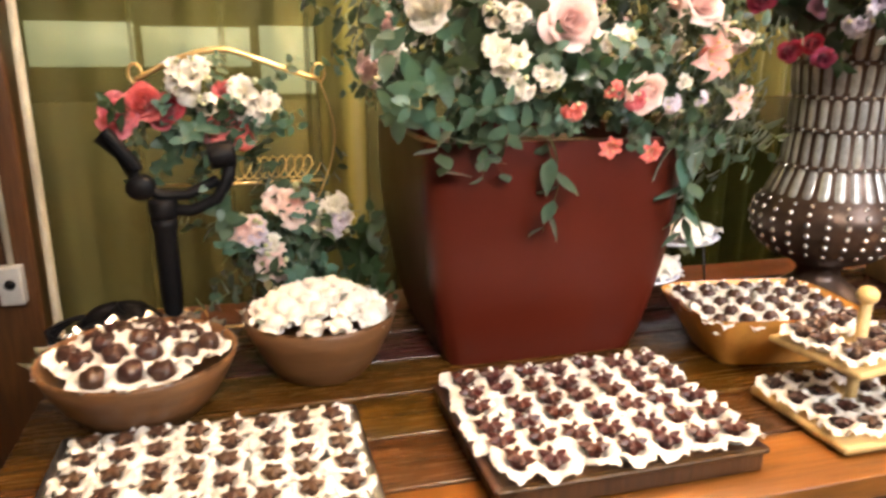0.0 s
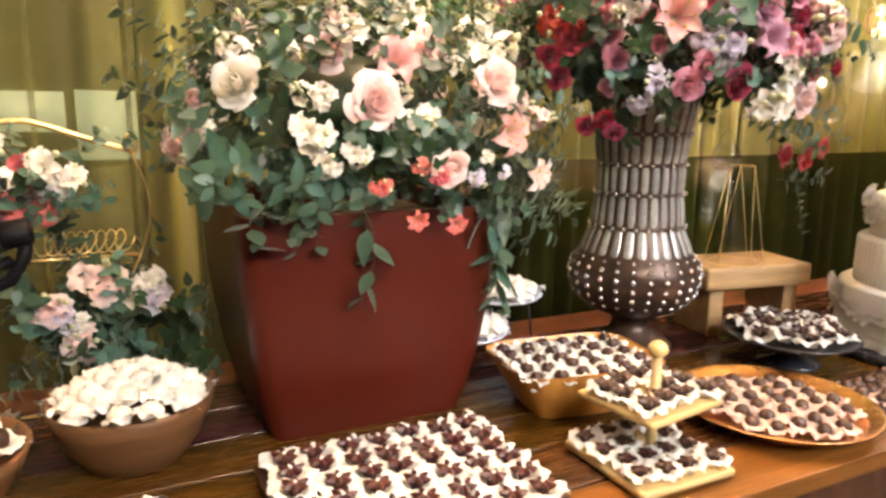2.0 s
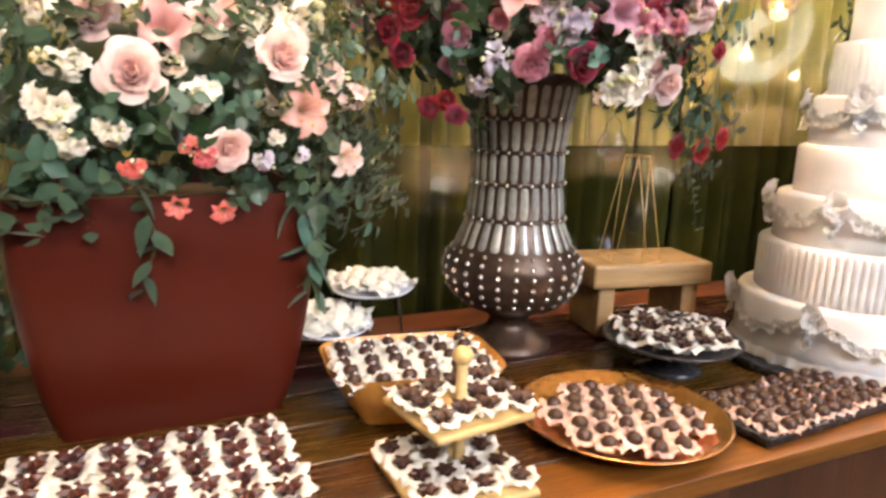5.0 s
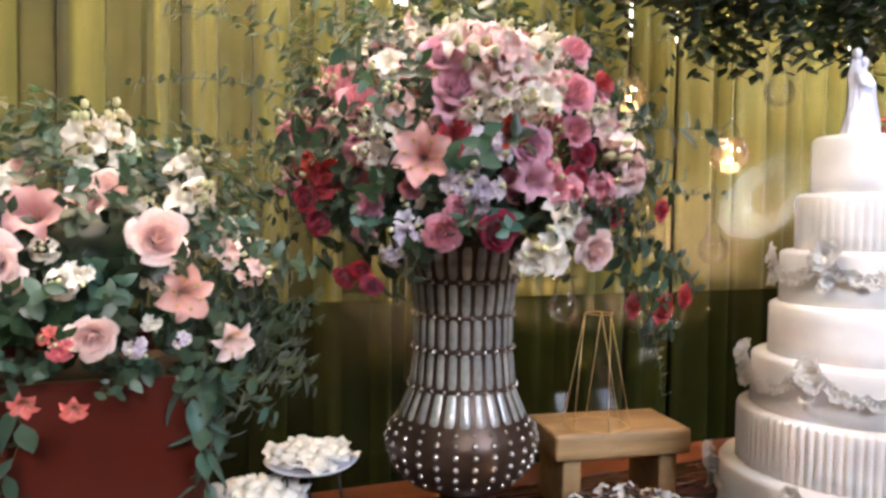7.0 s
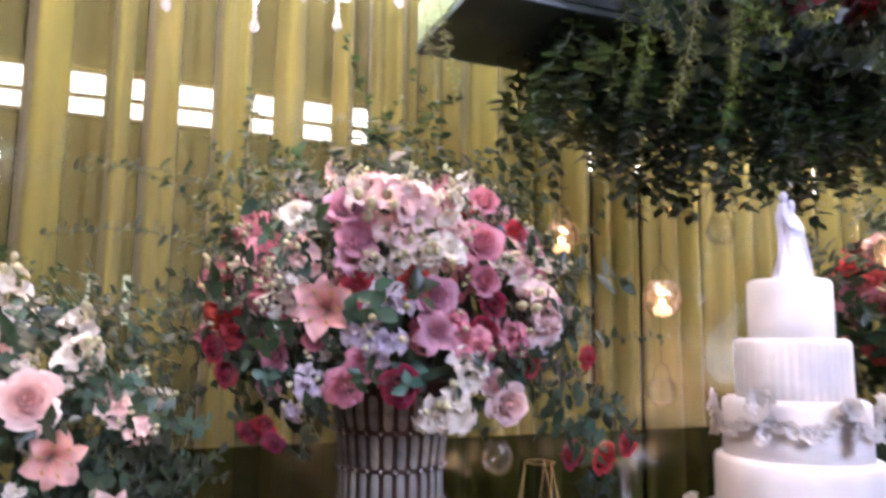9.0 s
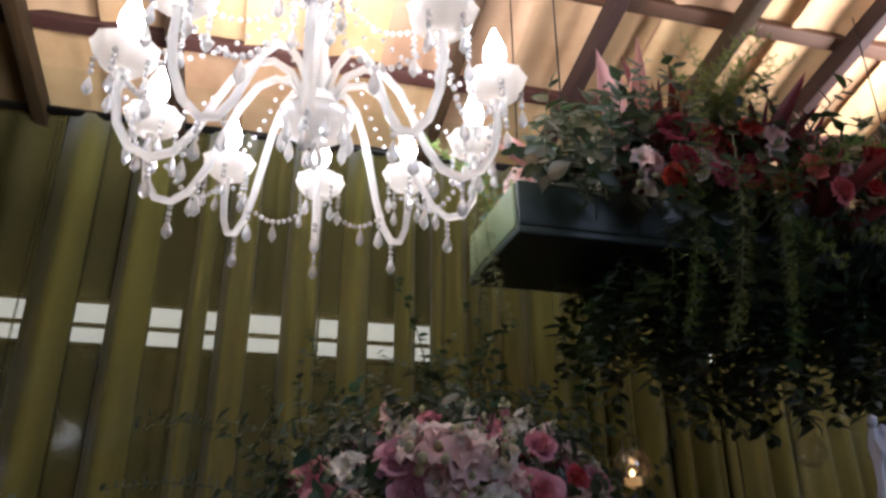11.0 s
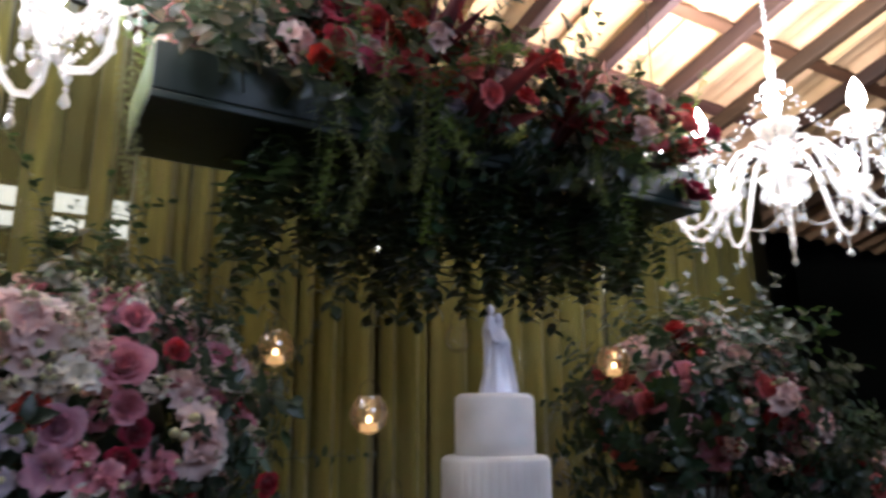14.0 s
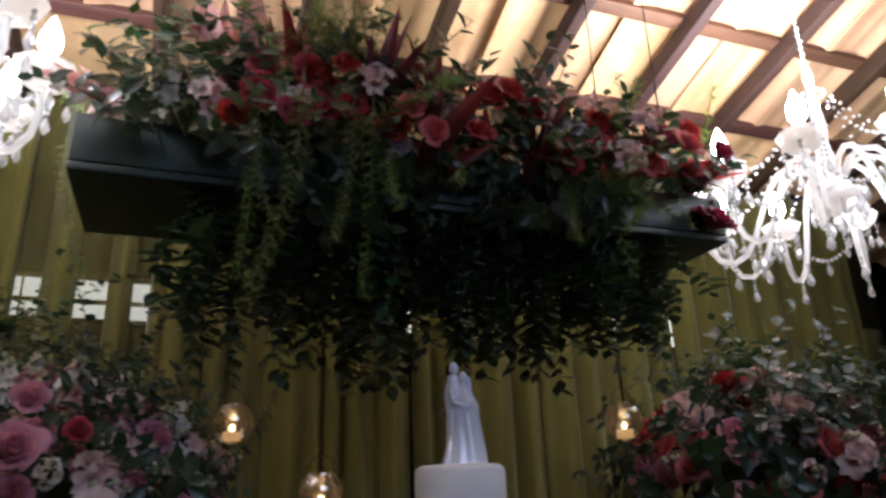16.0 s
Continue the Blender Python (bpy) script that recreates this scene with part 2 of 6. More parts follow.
cnt.links.new(cnt.nodes["Material Output"].inputs[0].links[0].from_socket, lit.inputs[1])
cnt.links.new(spark.outputs[0], lit.inputs[2])
cnt.links.new(lit.outputs[0], cnt.nodes["Material Output"].inputs[0])
FROSTED = leafy(material("frosted_glass", (0.85, 0.84, 0.82), 0.25, spec=0.8), (0.9, 0.88, 0.84), 0.6)
GLASS = clear_glass("globe_glass", (0.97, 0.96, 0.94), 0.10)
# Lit copy of the globe glass: the candle glow is put into its amber tint.
CANDLELIT_GLASS = clear_glass("amber_globe", (0.96, 0.84, 0.64), 0.5, 0.06)
ant = CANDLELIT_GLASS.node_tree
glow = ant.nodes.new("ShaderNodeBsdfTranslucent")
glow.inputs[0].default_value = (0.9, 0.68, 0.4, 1)
blend = ant.nodes.new("ShaderNodeMixShader")
blend.inputs[0].default_value = 0.10
ant.links.new(ant.nodes["Material Output"].inputs[0].links[0].from_socket, blend.inputs[1])
ant.links.new(glow.outputs[0], blend.inputs[2])
ant.links.new(blend.outputs[0], ant.nodes["Material Output"].inputs[0])
PANE_GLASS = clear_glass("pane_glass", (0.96, 0.98, 0.96), 0.004)
TINT_GLASS = clear_glass("smoked_glass", (0.46, 0.50, 0.42), 0.02)
CHAND_ARM = clear_glass("crystal_arm", (0.97, 0.97, 0.97), 0.5, 0.05)
ant = CHAND_ARM.node_tree
milk = ant.nodes.new("ShaderNodeBsdfTranslucent")
milk.inputs[0].default_value = (0.97, 0.96, 0.94, 1)
blend = ant.nodes.new("ShaderNodeMixShader")
blend.inputs[0].default_value = 0.75
ant.links.new(ant.nodes["Material Output"].inputs[0].links[0].from_socket, blend.inputs[1])
ant.links.new(milk.outputs[0], blend.inputs[2])
ant.links.new(blend.outputs[0], ant.nodes["Material Output"].inputs[0])
BULB = material("bulb", (1, 1, 1), 0.3, emit=(1.0, 0.9, 0.74), power=70.0)
FLAME = material("flame", (1, 0.9, 0.7), 0.5, emit=(1.0, 0.72, 0.36), power=12.0)
# Wax emission paints in the flame's light shining through it.
WAX = material("candle_wax", (0.85, 0.76, 0.6), 0.5, emit=(1.0, 0.6, 0.25), power=0.8, subsurf=0.2)
TEALIGHT = material("hall_lamp_glow", (1, 1, 1), 0.5, emit=(0.95, 0.97, 1.0), power=60)


def petal_mat(name, base, vary, through_colour, hue=0.14, heart=None, rough=0.55):
    """Petal or leaf; heart is the deeper colour in the middle of a bloom."""
    m = leafy(material(name, base, rough, vary=vary, scale=35, random_hue=hue, sheen=0.2), through_colour, 0.3)
    if heart:
        nt = m.node_tree
        b = nt.nodes["Principled BSDF"]
        co, flat, dist = nt.nodes.new("ShaderNodeTexCoord"), nt.nodes.new("ShaderNodeVectorMath"), nt.nodes.new("ShaderNodeVectorMath")
        flat.operation, dist.operation = "MULTIPLY", "LENGTH"
        flat.inputs[1].default_value = (1, 1, 0.3)
        ramp, mix = nt.nodes.new("ShaderNodeMapRange"), nt.nodes.new("ShaderNodeMix")
        ramp.inputs[1].default_value, ramp.inputs[2].default_value = 0.006, 0.036
        ramp.inputs[3].default_value, ramp.inputs[4].default_value = 0.55, 0.0
        mix.data_type = "RGBA"
        nt.links.new(co.outputs["Object"], flat.inputs[0])
        nt.links.new(flat.outputs[0], dist.inputs[0])
        nt.links.new(dist.outputs["Value"], ramp.inputs[0])
        nt.links.new(ramp.outputs[0], mix.inputs[0])
        nt.links.new(b.inputs["Base Color"].links[0].from_socket, mix.inputs[6])
        mix.inputs[7].default_value = (*heart, 1)
        nt.links.new(mix.outputs[2], b.inputs["Base Color"])
    return m


P_PINK = petal_mat("pink_petal", (0.60, 0.21, 0.29), (0.76, 0.40, 0.47), (0.8, 0.35, 0.4), 0.14, (0.50, 0.09, 0.17))
P_PALE = petal_mat("blush_petal", (0.86, 0.63, 0.60), (0.90, 0.78, 0.74), (0.85, 0.65, 0.6), 0.12, (0.76, 0.36, 0.33))
P_WHITE = petal_mat("ivory_petal", (0.85, 0.81, 0.76), (0.88, 0.86, 0.82), (0.85, 0.8, 0.7), 0.06, (0.78, 0.70, 0.46))
P_MAUVE = petal_mat("mauve_petal", (0.58, 0.27, 0.38), (0.72, 0.44, 0.55), (0.68, 0.36, 0.45), 0.14, (0.42, 0.13, 0.25))
P_RED = petal_mat("red_petal", (0.48, 0.020, 0.022), (0.62, 0.05, 0.045), (0.6, 0.03, 0.03), 0.14, (0.24, 0.006, 0.010))
P_CRIMSON = petal_mat("crimson_petal", (0.30, 0.01, 0.045), (0.42, 0.02, 0.07), (0.4, 0.02, 0.06), 0.14, (0.13, 0.003, 0.016))
P_CORAL = petal_mat("coral_petal", (0.70, 0.12, 0.14), (0.78, 0.24, 0.25), (0.75, 0.15, 0.15), 0.14, (0.55, 0.05, 0.06))
P_SALMON = petal_mat("salmon_petal", (0.78, 0.40, 0.35), (0.84, 0.55, 0.49), (0.8, 0.45, 0.4), 0.14, (0.70, 0.17, 0.14))
P_LILAC = petal_mat("lilac_petal", (0.66, 0.60, 0.70), (0.78, 0.74, 0.80), (0.7, 0.65, 0.72), 0.14, (0.52, 0.40, 0.58))
P_BUD = petal_mat("greenish_bud", (0.62, 0.62, 0.34), (0.74, 0.74, 0.52), (0.6, 0.6, 0.3))
L_EUC = petal_mat("eucalyptus_leaf", (0.036, 0.088, 0.056), (0.075, 0.145, 0.092), (0.10, 0.20, 0.08), 0.4, None, 0.42)
L_DARK = petal_mat("dark_leaf", (0.014, 0.030, 0.013), (0.032, 0.058, 0.022), (0.05, 0.10, 0.02), 0.35, None, 0.33)
L_FERN = petal_mat("fern_leaf", (0.15, 0.185, 0.032), (0.22, 0.26, 0.055), (0.2, 0.3, 0.05), 0.3)
L_ROSY = petal_mat("rosy_blade", (0.74, 0.36, 0.34), (0.84, 0.54, 0.50), (0.8, 0.45, 0.4), 0.14)
L_BRONZE = petal_mat("bronze_blade", (0.10, 0.015, 0.02), (0.18, 0.03, 0.03), (0.25, 0.03, 0.03), 0.3)
STEM = material("stem", (0.07, 0.09, 0.03), 0.6, vary=(0.11, 0.12, 0.04), scale=40)
STAMEN = material("stamen", (0.55, 0.33, 0.05), 0.6)


# ---- mesh tools ----
class Shape:
    """Collects faces for one mesh."""

    def __init__(self):
        self.v, self.f, self.mi = [], [], []

    def add(self, verts, faces, mat=0, m=None):
        o = len(self.v)
        self.v += [tuple(m @ Vector(p)) for p in verts] if m is not None else [tuple(p) for p in verts]
        self.f += [tuple(i + o for i in f) for f in faces]
        self.mi += [mat] * len(faces)
        return self

    def grid(self, fn, nu, nv, mat=0, m=None, close=False):
        vs = [fn(i / nu, j / nv) for i in range(nu + 1) for j in range(nv + (0 if close else 1))]
        w = nv if close else nv + 1
        fs = [(i * w + j, i * w + (j + 1) % w, (i + 1) * w + (j + 1) % w, (i + 1) * w + j) for i in range(nu) for j in range(nv)]
        return self.add(vs, fs, mat, m)

    def lathe(self, profile, seg=24, mat=0, m=None, wave=None, cap=True):
        n = len(profile)
        vs, fs = [], []
        for r, z in profile:
            for k in range(seg):
                a = 2 * math.pi * k / seg
                q = r * (wave(a, z) if wave else 1)
                vs.append((q * math.cos(a), q * math.sin(a), z))
        for i in range(n - 1):
            for k in range(seg):
                l = (k + 1) % seg
                fs.append((i * seg + k, i * seg + l, (i + 1) * seg + l, (i + 1) * seg + k))
        if cap:
            fs.append(tuple(reversed(range(seg))))
            fs.append(tuple((n - 1) * seg + k for k in range(seg)))
        return self.add(vs, fs, mat, m)

    def tube(self, pts, r, seg=6, mat=0, m=None, taper=1.0):
        pts = [Vector(p) for p in pts]
        vs, fs, n = [], [], len(pts)
        side = None
        for i, p in enumerate(pts):
            d = (pts[min(i + 1, n - 1)] - pts[max(i - 1, 0)]).normalized()
            if side is None:
                side = d.orthogonal().normalized()
            side = (side - d * side.dot(d)).normalized()
            up = d.cross(side)
            q = r * (1 + (taper - 1) * i / max(1, n - 1))
            for k in range(seg):
                a = 2 * math.pi * k / seg
                vs.append(p + side * q * math.cos(a) + up * q * math.sin(a))
        for i in range(n - 1):
            for k in range(seg):
                l = (k + 1) % seg
                fs.append((i * seg + k, i * seg + l, (i + 1) * seg + l, (i + 1) * seg + k))
        fs.append(tuple(reversed(range(seg))))
        fs.append(tuple((n - 1) * seg + k for k in range(seg)))
        return self.add(vs, fs, mat, m)

    def ball(self, c, r, nu=5, nv=8, mat=0, squash=(1, 1, 1)):
        return self.grid(lambda s, t: (c[0] + r * squash[0] * math.sin(s * math.pi) * math.cos(t * 2 * math.pi),
                                       c[1] + r * squash[1] * math.sin(s * math.pi) * math.sin(t * 2 * math.pi),
                                       c[2] - r * squash[2] * math.cos(s * math.pi)), nu, nv, mat, None, True)

    def box(self, c, s, mat=0, m=None, chamfer=0.0):
        x, y, z = (a / 2 for a in s)
        b = min(chamfer, 0.45 * min(s))
        if not b:
            vs = [(c[0] + i * x, c[1] + j * y, c[2] + k * z) for i in (-1, 1) for j in (-1, 1) for k in (-1, 1)]
            return self.add(vs, [(0, 1, 3, 2), (4, 6, 7, 5), (0, 4, 5, 1), (2, 3, 7, 6), (0, 2, 6, 4), (1, 5, 7, 3)], mat, m)
        bm = bmesh.new()
        bmesh.ops.create_cube(bm, size=1, matrix=Matrix.Translation(c) @ Matrix.Diagonal((*s, 1)))
        bmesh.ops.bevel(bm, geom=bm.edges[:], offset=b, segments=2, affect="EDGES", profile=0.6)
        bm.verts.index_update()
        vs = [v.co[:] for v in bm.verts]
        fs = [tuple(v.index for v in f.verts) for f in bm.faces]
        bm.free()
        return self.add(vs, fs, mat, m)

    def mesh(self, name, *mats, smooth=True):
        me = bpy.data.meshes.new(name)
        me.from_pydata(self.v, [], self.f)
        for m in mats:
            me.materials.append(m)
        me.polygons.foreach_set("material_index", self.mi)
        me.polygons.foreach_set("use_smooth", [smooth] * len(self.f))
        me.update()
        return me


def thing(name, label, category, at=None, group="", kind=""):
    """An empty at the base of a thing, which carries its parts."""
    ob = new(name)
    ob.matrix_world = at if at is not None else Matrix()
    return tagged(ob, label, category, group, kind)


def part(name, me, parent, label="", at=None):
    """One mesh under a thing or a part."""
    ob = new(name, me)
    ob.parent = parent
    if at is not None:
        ob.matrix_local = at
    return tagged(ob, label)


def lone(name, me, label, category="", kind="", group="", at=None):
    ob = new(name, me)
    if at is not None:
        ob.matrix_world = at
    return tagged(ob, label, category, group, kind)


def facing(p, d, spin=0.0, s=1.0):
    """A pose at p whose z axis points along d."""
    q = Vector(d).normalized().to_track_quat("Z", "Y")
    return Matrix.Translation(p) @ q.to_matrix().to_4x4() @ Matrix.Rotation(spin, 4, "Z") @ Matrix.Diagonal((s, s, s, 1))


# ---- flowers and leaves ----
def rose_mesh(seed, mat, open_=1.0):
    """A full bloom: a closed bud in the middle, petals that open outwards round it."""
    rng, sh = random.Random(seed), Shape()
    n = 24
    for k in range(n):
        fr = k / (n - 1)
        rk = (0.0045 + 0.0285 * fr ** 0.8) * (0.78 + 0.22 * open_)
        hk = 0.041 - 0.012 * fr ** 1.5 - 0.004 * rng.random()
        lip = (0.012 * fr ** 1.3 * open_ - 0.0035 * (1 - fr)) * rng.uniform(0.8, 1.2)
        ph, h = k * 2.4 + rng.uniform(-0.25, 0.25), 1.2 - 0.5 * fr
        wob = rng.uniform(0, 6)

        def fn(s, t, rk=rk, hk=hk, lip=lip, ph=ph, h=h, wob=wob):
            t = 2 * t - 1
            e = max(0.0, (s - 0.55) / 0.45)
            r = rk * (0.25 + 0.75 * math.sin(min(1, s * 1.1) * math.pi / 2)) + lip * e * e * (1 - 0.25 * t * t) + 0.0012 * math.sin(3 * t + wob) * e
            z = hk * s ** 0.8 - max(0.0, lip) * 0.6 * e ** 3 - 0.28 * hk * s * s * t ** 4 + 0.0014 * math.sin(6 * t + wob) * s
            a = ph + t * h * (0.6 + 0.4 * math.sin(math.pi * min(s, 0.9)))
            return (r * math.cos(a), r * math.sin(a), z)
        sh.grid(fn, 5, 6)
    return sh.mesh("rose", mat)


def lily_into(sh, seed, size, m=None, petals=6, mat=0, width=0.19, flare=0.5):
    rng = random.Random(seed)
    for k in range(petals):
        a0 = k * 2 * math.pi / petals + rng.uniform(-0.1, 0.1)
        w = size * width * (1.15 if k % 2 else 0.85)
        bend = rng.uniform(0.75, 1.25)

        def fn(s, t, a0=a0, w=w, bend=bend):
            t = 2 * t - 1
            r = size * (0.05 + 0.95 * s ** 1.15)
            r *= 1 - 0.16 * max(0.0, s - 0.72) / 0.28 * (bend - 0.6)
            z = size * flare * math.sin(s * 2.05 * bend) * (1 - 0.25 * s * s) + 0.45 * size * width * (t * t) * (1 - 0.6 * s)
            y = w * t * math.sin(math.pi * min(1, 0.06 + 0.94 * s) ** 0.75) ** 0.8
            z += 0.05 * size * math.sin(11 * s + k + 2 * t) * abs(t)
            return (r * math.cos(a0) - y * math.sin(a0), r * math.sin(a0) + y * math.cos(a0), z)
        sh.grid(fn, 5, 4, mat, m)


def lily_mesh(seed, mat, flare=0.85):
    sh = Shape()
    lily_into(sh, seed, 0.078 - 0.016 * flare, None, 6, 0, 0.33, flare)
    for k in range(6):
        a = k * 1.047 + 0.5
        sh.tube([(0, 0, 0), (0.012 * math.cos(a), 0.012 * math.sin(a), 0.03), (0.028 * math.cos(a), 0.028 * math.sin(a), 0.052)], 0.0011, 4, 1)
        sh.ball((0.028 * math.cos(a), 0.028 * math.sin(a), 0.052), 0.0035, 3, 5, 2)
    return sh.mesh("lily", mat, P_BUD, STAMEN)


def alst_mesh(seed, mat):
    """A head of small trumpet flowers with a few buds."""
    rng, sh = random.Random(seed), Shape()
    for k in range(4):
        a = k * 1.7 + rng.uniform(-0.3, 0.3)
        d = Vector((math.cos(a) * 0.7, math.sin(a) * 0.7, 0.8))
        if k == 3:
            d = Vector((0.1, 0, 1))
        lily_into(sh, seed * 7 + k, rng.uniform(0.026, 0.034), facing(d * 0.022, d, rng.uniform(0, 6)), 6, 0, 0.36, 0.75)
    for k in range(3):
        a = rng.uniform(0, 6.28)
        sh.ball((0.03 * math.cos(a), 0.03 * math.sin(a), 0.02 + 0.015 * k), 0.007, 4, 6, 1, (1, 1, 1.6))
    return sh.mesh("alstroemeria", mat, P_BUD)


def spray_mesh(seed, mat):
    """A loose spike of small round florets and buds."""
    rng, sh = random.Random(seed), Shape()
    sh.tube([(0, 0, -0.06), (0.004, 0, 0), (0.0, 0.003, 0.07)], 0.0014, 4, 1)
    for k in range(11):
        z = -0.01 + 0.0085 * k
        a, q = k * 2.4, 0.017 * (1 - 0.055 * k)
        c = (q * math.cos(a), q * math.sin(a), z)
        if k < 8:
            lily_into(sh, seed + k, 0.019 * rng.uniform(0.75, 1.15), facing(c, (math.cos(a), math.sin(a), 0.5), k), 5, 0, 0.42, 0.5)
        else:
            sh.ball(c, 0.006, 3, 5, 1, (1, 1, 1.4))
    return sh.mesh("snapdragon", mat, P_BUD)


def leaf_into(sh, m, length, width, mat=0, round_=False, droop=0.25):
    p = 0.55 if round_ else 1.0

    def fn(s, t):
        t = 2 * t - 1
        return (width * t * max(0.0, math.sin(math.pi * (0.03 + 0.96 * s ** (0.75 if round_ else 0.8)))) ** p, length * s,
                0.18 * width * abs(t) - droop * length * s * s)
    sh.grid(fn, 4, 2, mat, m)


def sprig_mesh(seed, mat, length=0.17, n=12, leaf=0.034, width=0.017, round_=True, bend=0.35, name="eucalyptus_sprig", spread=0.9):
    """A stem along z that bends over, with leaves in pairs."""
    rng, sh = random.Random(seed), Shape()
    side = rng.uniform(0, 6.28)
    bx, by = math.cos(side) * bend, math.sin(side) * bend

    def at(s):
        return Vector((bx * length * s * s, by * length * s * s, length * s * (1 - 0.25 * bend * s)))
    sh.tube([at(k / 5) for k in range(6)], 0.0018, 4, 1, None, 0.4)
    for k in range(n):
        s = 0.12 + 0.88 * (k + 0.5) / n
        a = k * 1.85 + rng.uniform(-0.4, 0.4)
        p = at(s)
        out = Vector((math.cos(a), math.sin(a), rng.uniform(0.1, 0.8))).normalized()
        size = rng.uniform(0.75, 1.2) * (1.1 - 0.45 * s)
        z = Vector((0, 0, 1)) * spread + Vector((rng.uniform(-0.5, 0.5), rng.uniform(-0.5, 0.5), 0))
        x = out.cross(z).normalized()
        zz = x.cross(out)
        m = Matrix(((x[0], out[0], zz[0], p[0]), (x[1], out[1], zz[1], p[1]), (x[2], out[2], zz[2], p[2]), (0, 0, 0, 1)))
        leaf_into(sh, m, leaf * size, width * size, 0, round_, rng.uniform(0.0, 0.45))
    return sh.mesh(name, mat, STEM)


def fern_mesh(seed, mat, length=0.22, n=46, bend=0.6, hair=0.030):
    rng, sh = random.Random(seed), Shape()
    side = rng.uniform(0, 6.28)

    def at(s):
        return Vector((math.cos(side) * bend * length * s * s, math.sin(side) * bend * length * s * s, length * s * (1 - 0.2 * s)))
    sh.tube([at(k / 6) for k in range(7)], 0.0014, 4, 1, None, 0.4)
    for k in range(n):
        s = 0.1 + 0.9 * k / n
        a = k * 2.4
        d = Vector((math.cos(a), math.sin(a), 0.6)).normalized() * hair * (1.15 - 0.7 * s) * rng.uniform(0.7, 1.2)
        p = at(s)
        w = d.orthogonal().normalized() * 0.0016
        for q in range(3):
            b = p + d * (0.35 + 0.2 * q)
            e = b + (d.normalized() + w.normalized() * (0.9 if q % 2 else -0.9)) * 0.011
            sh.add([b - w, b + w, e], [(0, 1, 2)])
        sh.add([p - w, p + w, p + d], [(0, 1, 2)])
    return sh.mesh("fern", mat, STEM, smooth=False)


def blade_mesh(seed, mat, length=0.24, width=0.02):
    """A tuft of pointed, folded blades."""
    rng, sh = random.Random(seed), Shape()
    for k in range(5):
        q = rng.uniform(0.6, 1.0) if k else 1.0
        m = Matrix.Rotation(rng.uniform(0, 6.28), 4, "Z") @ Matrix.Rotation(rng.uniform(0.0, 0.45) if k else 0.05, 4, "Y") @ Matrix.Rotation(radians(90), 4, "X")

        def fn(s, t, q=q, bow=rng.uniform(-0.2, 0.2)):
            t = 2 * t - 1
            w = width * q * t * math.sin(math.pi * (0.06 + 0.94 * s ** 0.8)) ** 0.9
            return (w, length * q * s, 0.55 * abs(w) + bow * length * s * s)
        sh.grid(fn, 6, 4, 0, m)
    return sh.mesh("blade", mat)


def strand_mesh(seed, mat, length=0.4, n=26, leaf=0.036, width=0.010, sway=0.06):
    """A hanging strand of pointed leaves, from its top down."""
    rng, sh = random.Random(seed), Shape()
    ax, ay = rng.uniform(-sway, sway), rng.uniform(-sway, sway)

    def at(s):
        return Vector((ax * s + 0.012 * math.sin(7 * s + seed), ay * s + 0.012 * math.cos(6 * s + seed), -length * s))
    sh.tube([at(k / 7) for k in range(8)], 0.0014, 4, 1, None, 0.4)
    for k in range(n):
        p = at((k + 0.6) / n)
        a = k * 2.2 + rng.uniform(-0.6, 0.6)
        out = Vector((math.cos(a), math.sin(a), -rng.uniform(0.1, 1.2))).normalized()
        x = out.cross(Vector((0, 0, 1))).normalized()
        zz = x.cross(out)
        m = Matrix(((x[0], out[0], zz[0], p[0]), (x[1], out[1], zz[1], p[1]), (x[2], out[2], zz[2], p[2]), (0, 0, 0, 1)))
        q = rng.uniform(0.7, 1.25)
        leaf_into(sh, m, leaf * q, width * q, 0, False, rng.uniform(-0.2, 0.5))
    return sh.mesh("hanging_strand", mat, STEM)


ROSES = {c: [rose_mesh(10 * i + k, m, (1.0, 0.7, 1.15)[k]) for k in range(3)] for i, (c, m) in enumerate(
    dict(pink=P_PINK, pale=P_PALE, white=P_WHITE, mauve=P_MAUVE, red=P_RED, crimson=P_CRIMSON, coral=P_CORAL).items())}
LILIES = {c: [lily_mesh(5 + 3 * i + k, m, (0.8, 1.25, 1.0)[k]) for k in range(3)] for i, (c, m) in enumerate(dict(salmon=P_SALMON, mauve=P_MAUVE, pale=P_PALE, coral=P_CORAL).items())}
ALST = {c: [alst_mesh(31 + 3 * i + k, m) for k in range(2)] for i, (c, m) in enumerate(
    dict(white=P_WHITE, pale=P_PALE, lilac=P_LILAC, red=P_RED, coral=P_CORAL, pink=P_PINK).items())}
SPRAY = {c: [spray_mesh(71 + 3 * i + k, m) for k in range(2)] for i, (c, m) in enumerate(dict(white=P_WHITE, pale=P_PALE, pink=P_PINK).items())}
EUC = [sprig_mesh(100 + k, L_EUC, 0.15 + 0.02 * k, 14, 0.036, 0.0125) for k in range(4)]
BIG = [sprig_mesh(130 + k, L_EUC, 0.15 + 0.02 * k, 9, 0.054, 0.0175, True, 0.4) for k in range(3)]
DARK = [sprig_mesh(120 + k, L_DARK, 0.14 + 0.02 * k, 13, 0.045, 0.013, False, 0.4, "leaf_sprig") for k in range(4)]
TALL = [sprig_mesh(140 + k, L_DARK, 0.30, 22, 0.030, 0.011, False, 0.55, "leafy_branch") for k in range(3)]
FERN = [fern_mesh(160 + k, L_FERN) for k in range(2)]
BLADES = {"pink": [blade_mesh(180, L_ROSY, 0.2, 0.020)], "bronze": [blade_mesh(181, L_BRONZE), blade_mesh(182, L_BRONZE, 0.2, 0.016)], "red": [blade_mesh(183, P_RED, 0.2, 0.015)]}
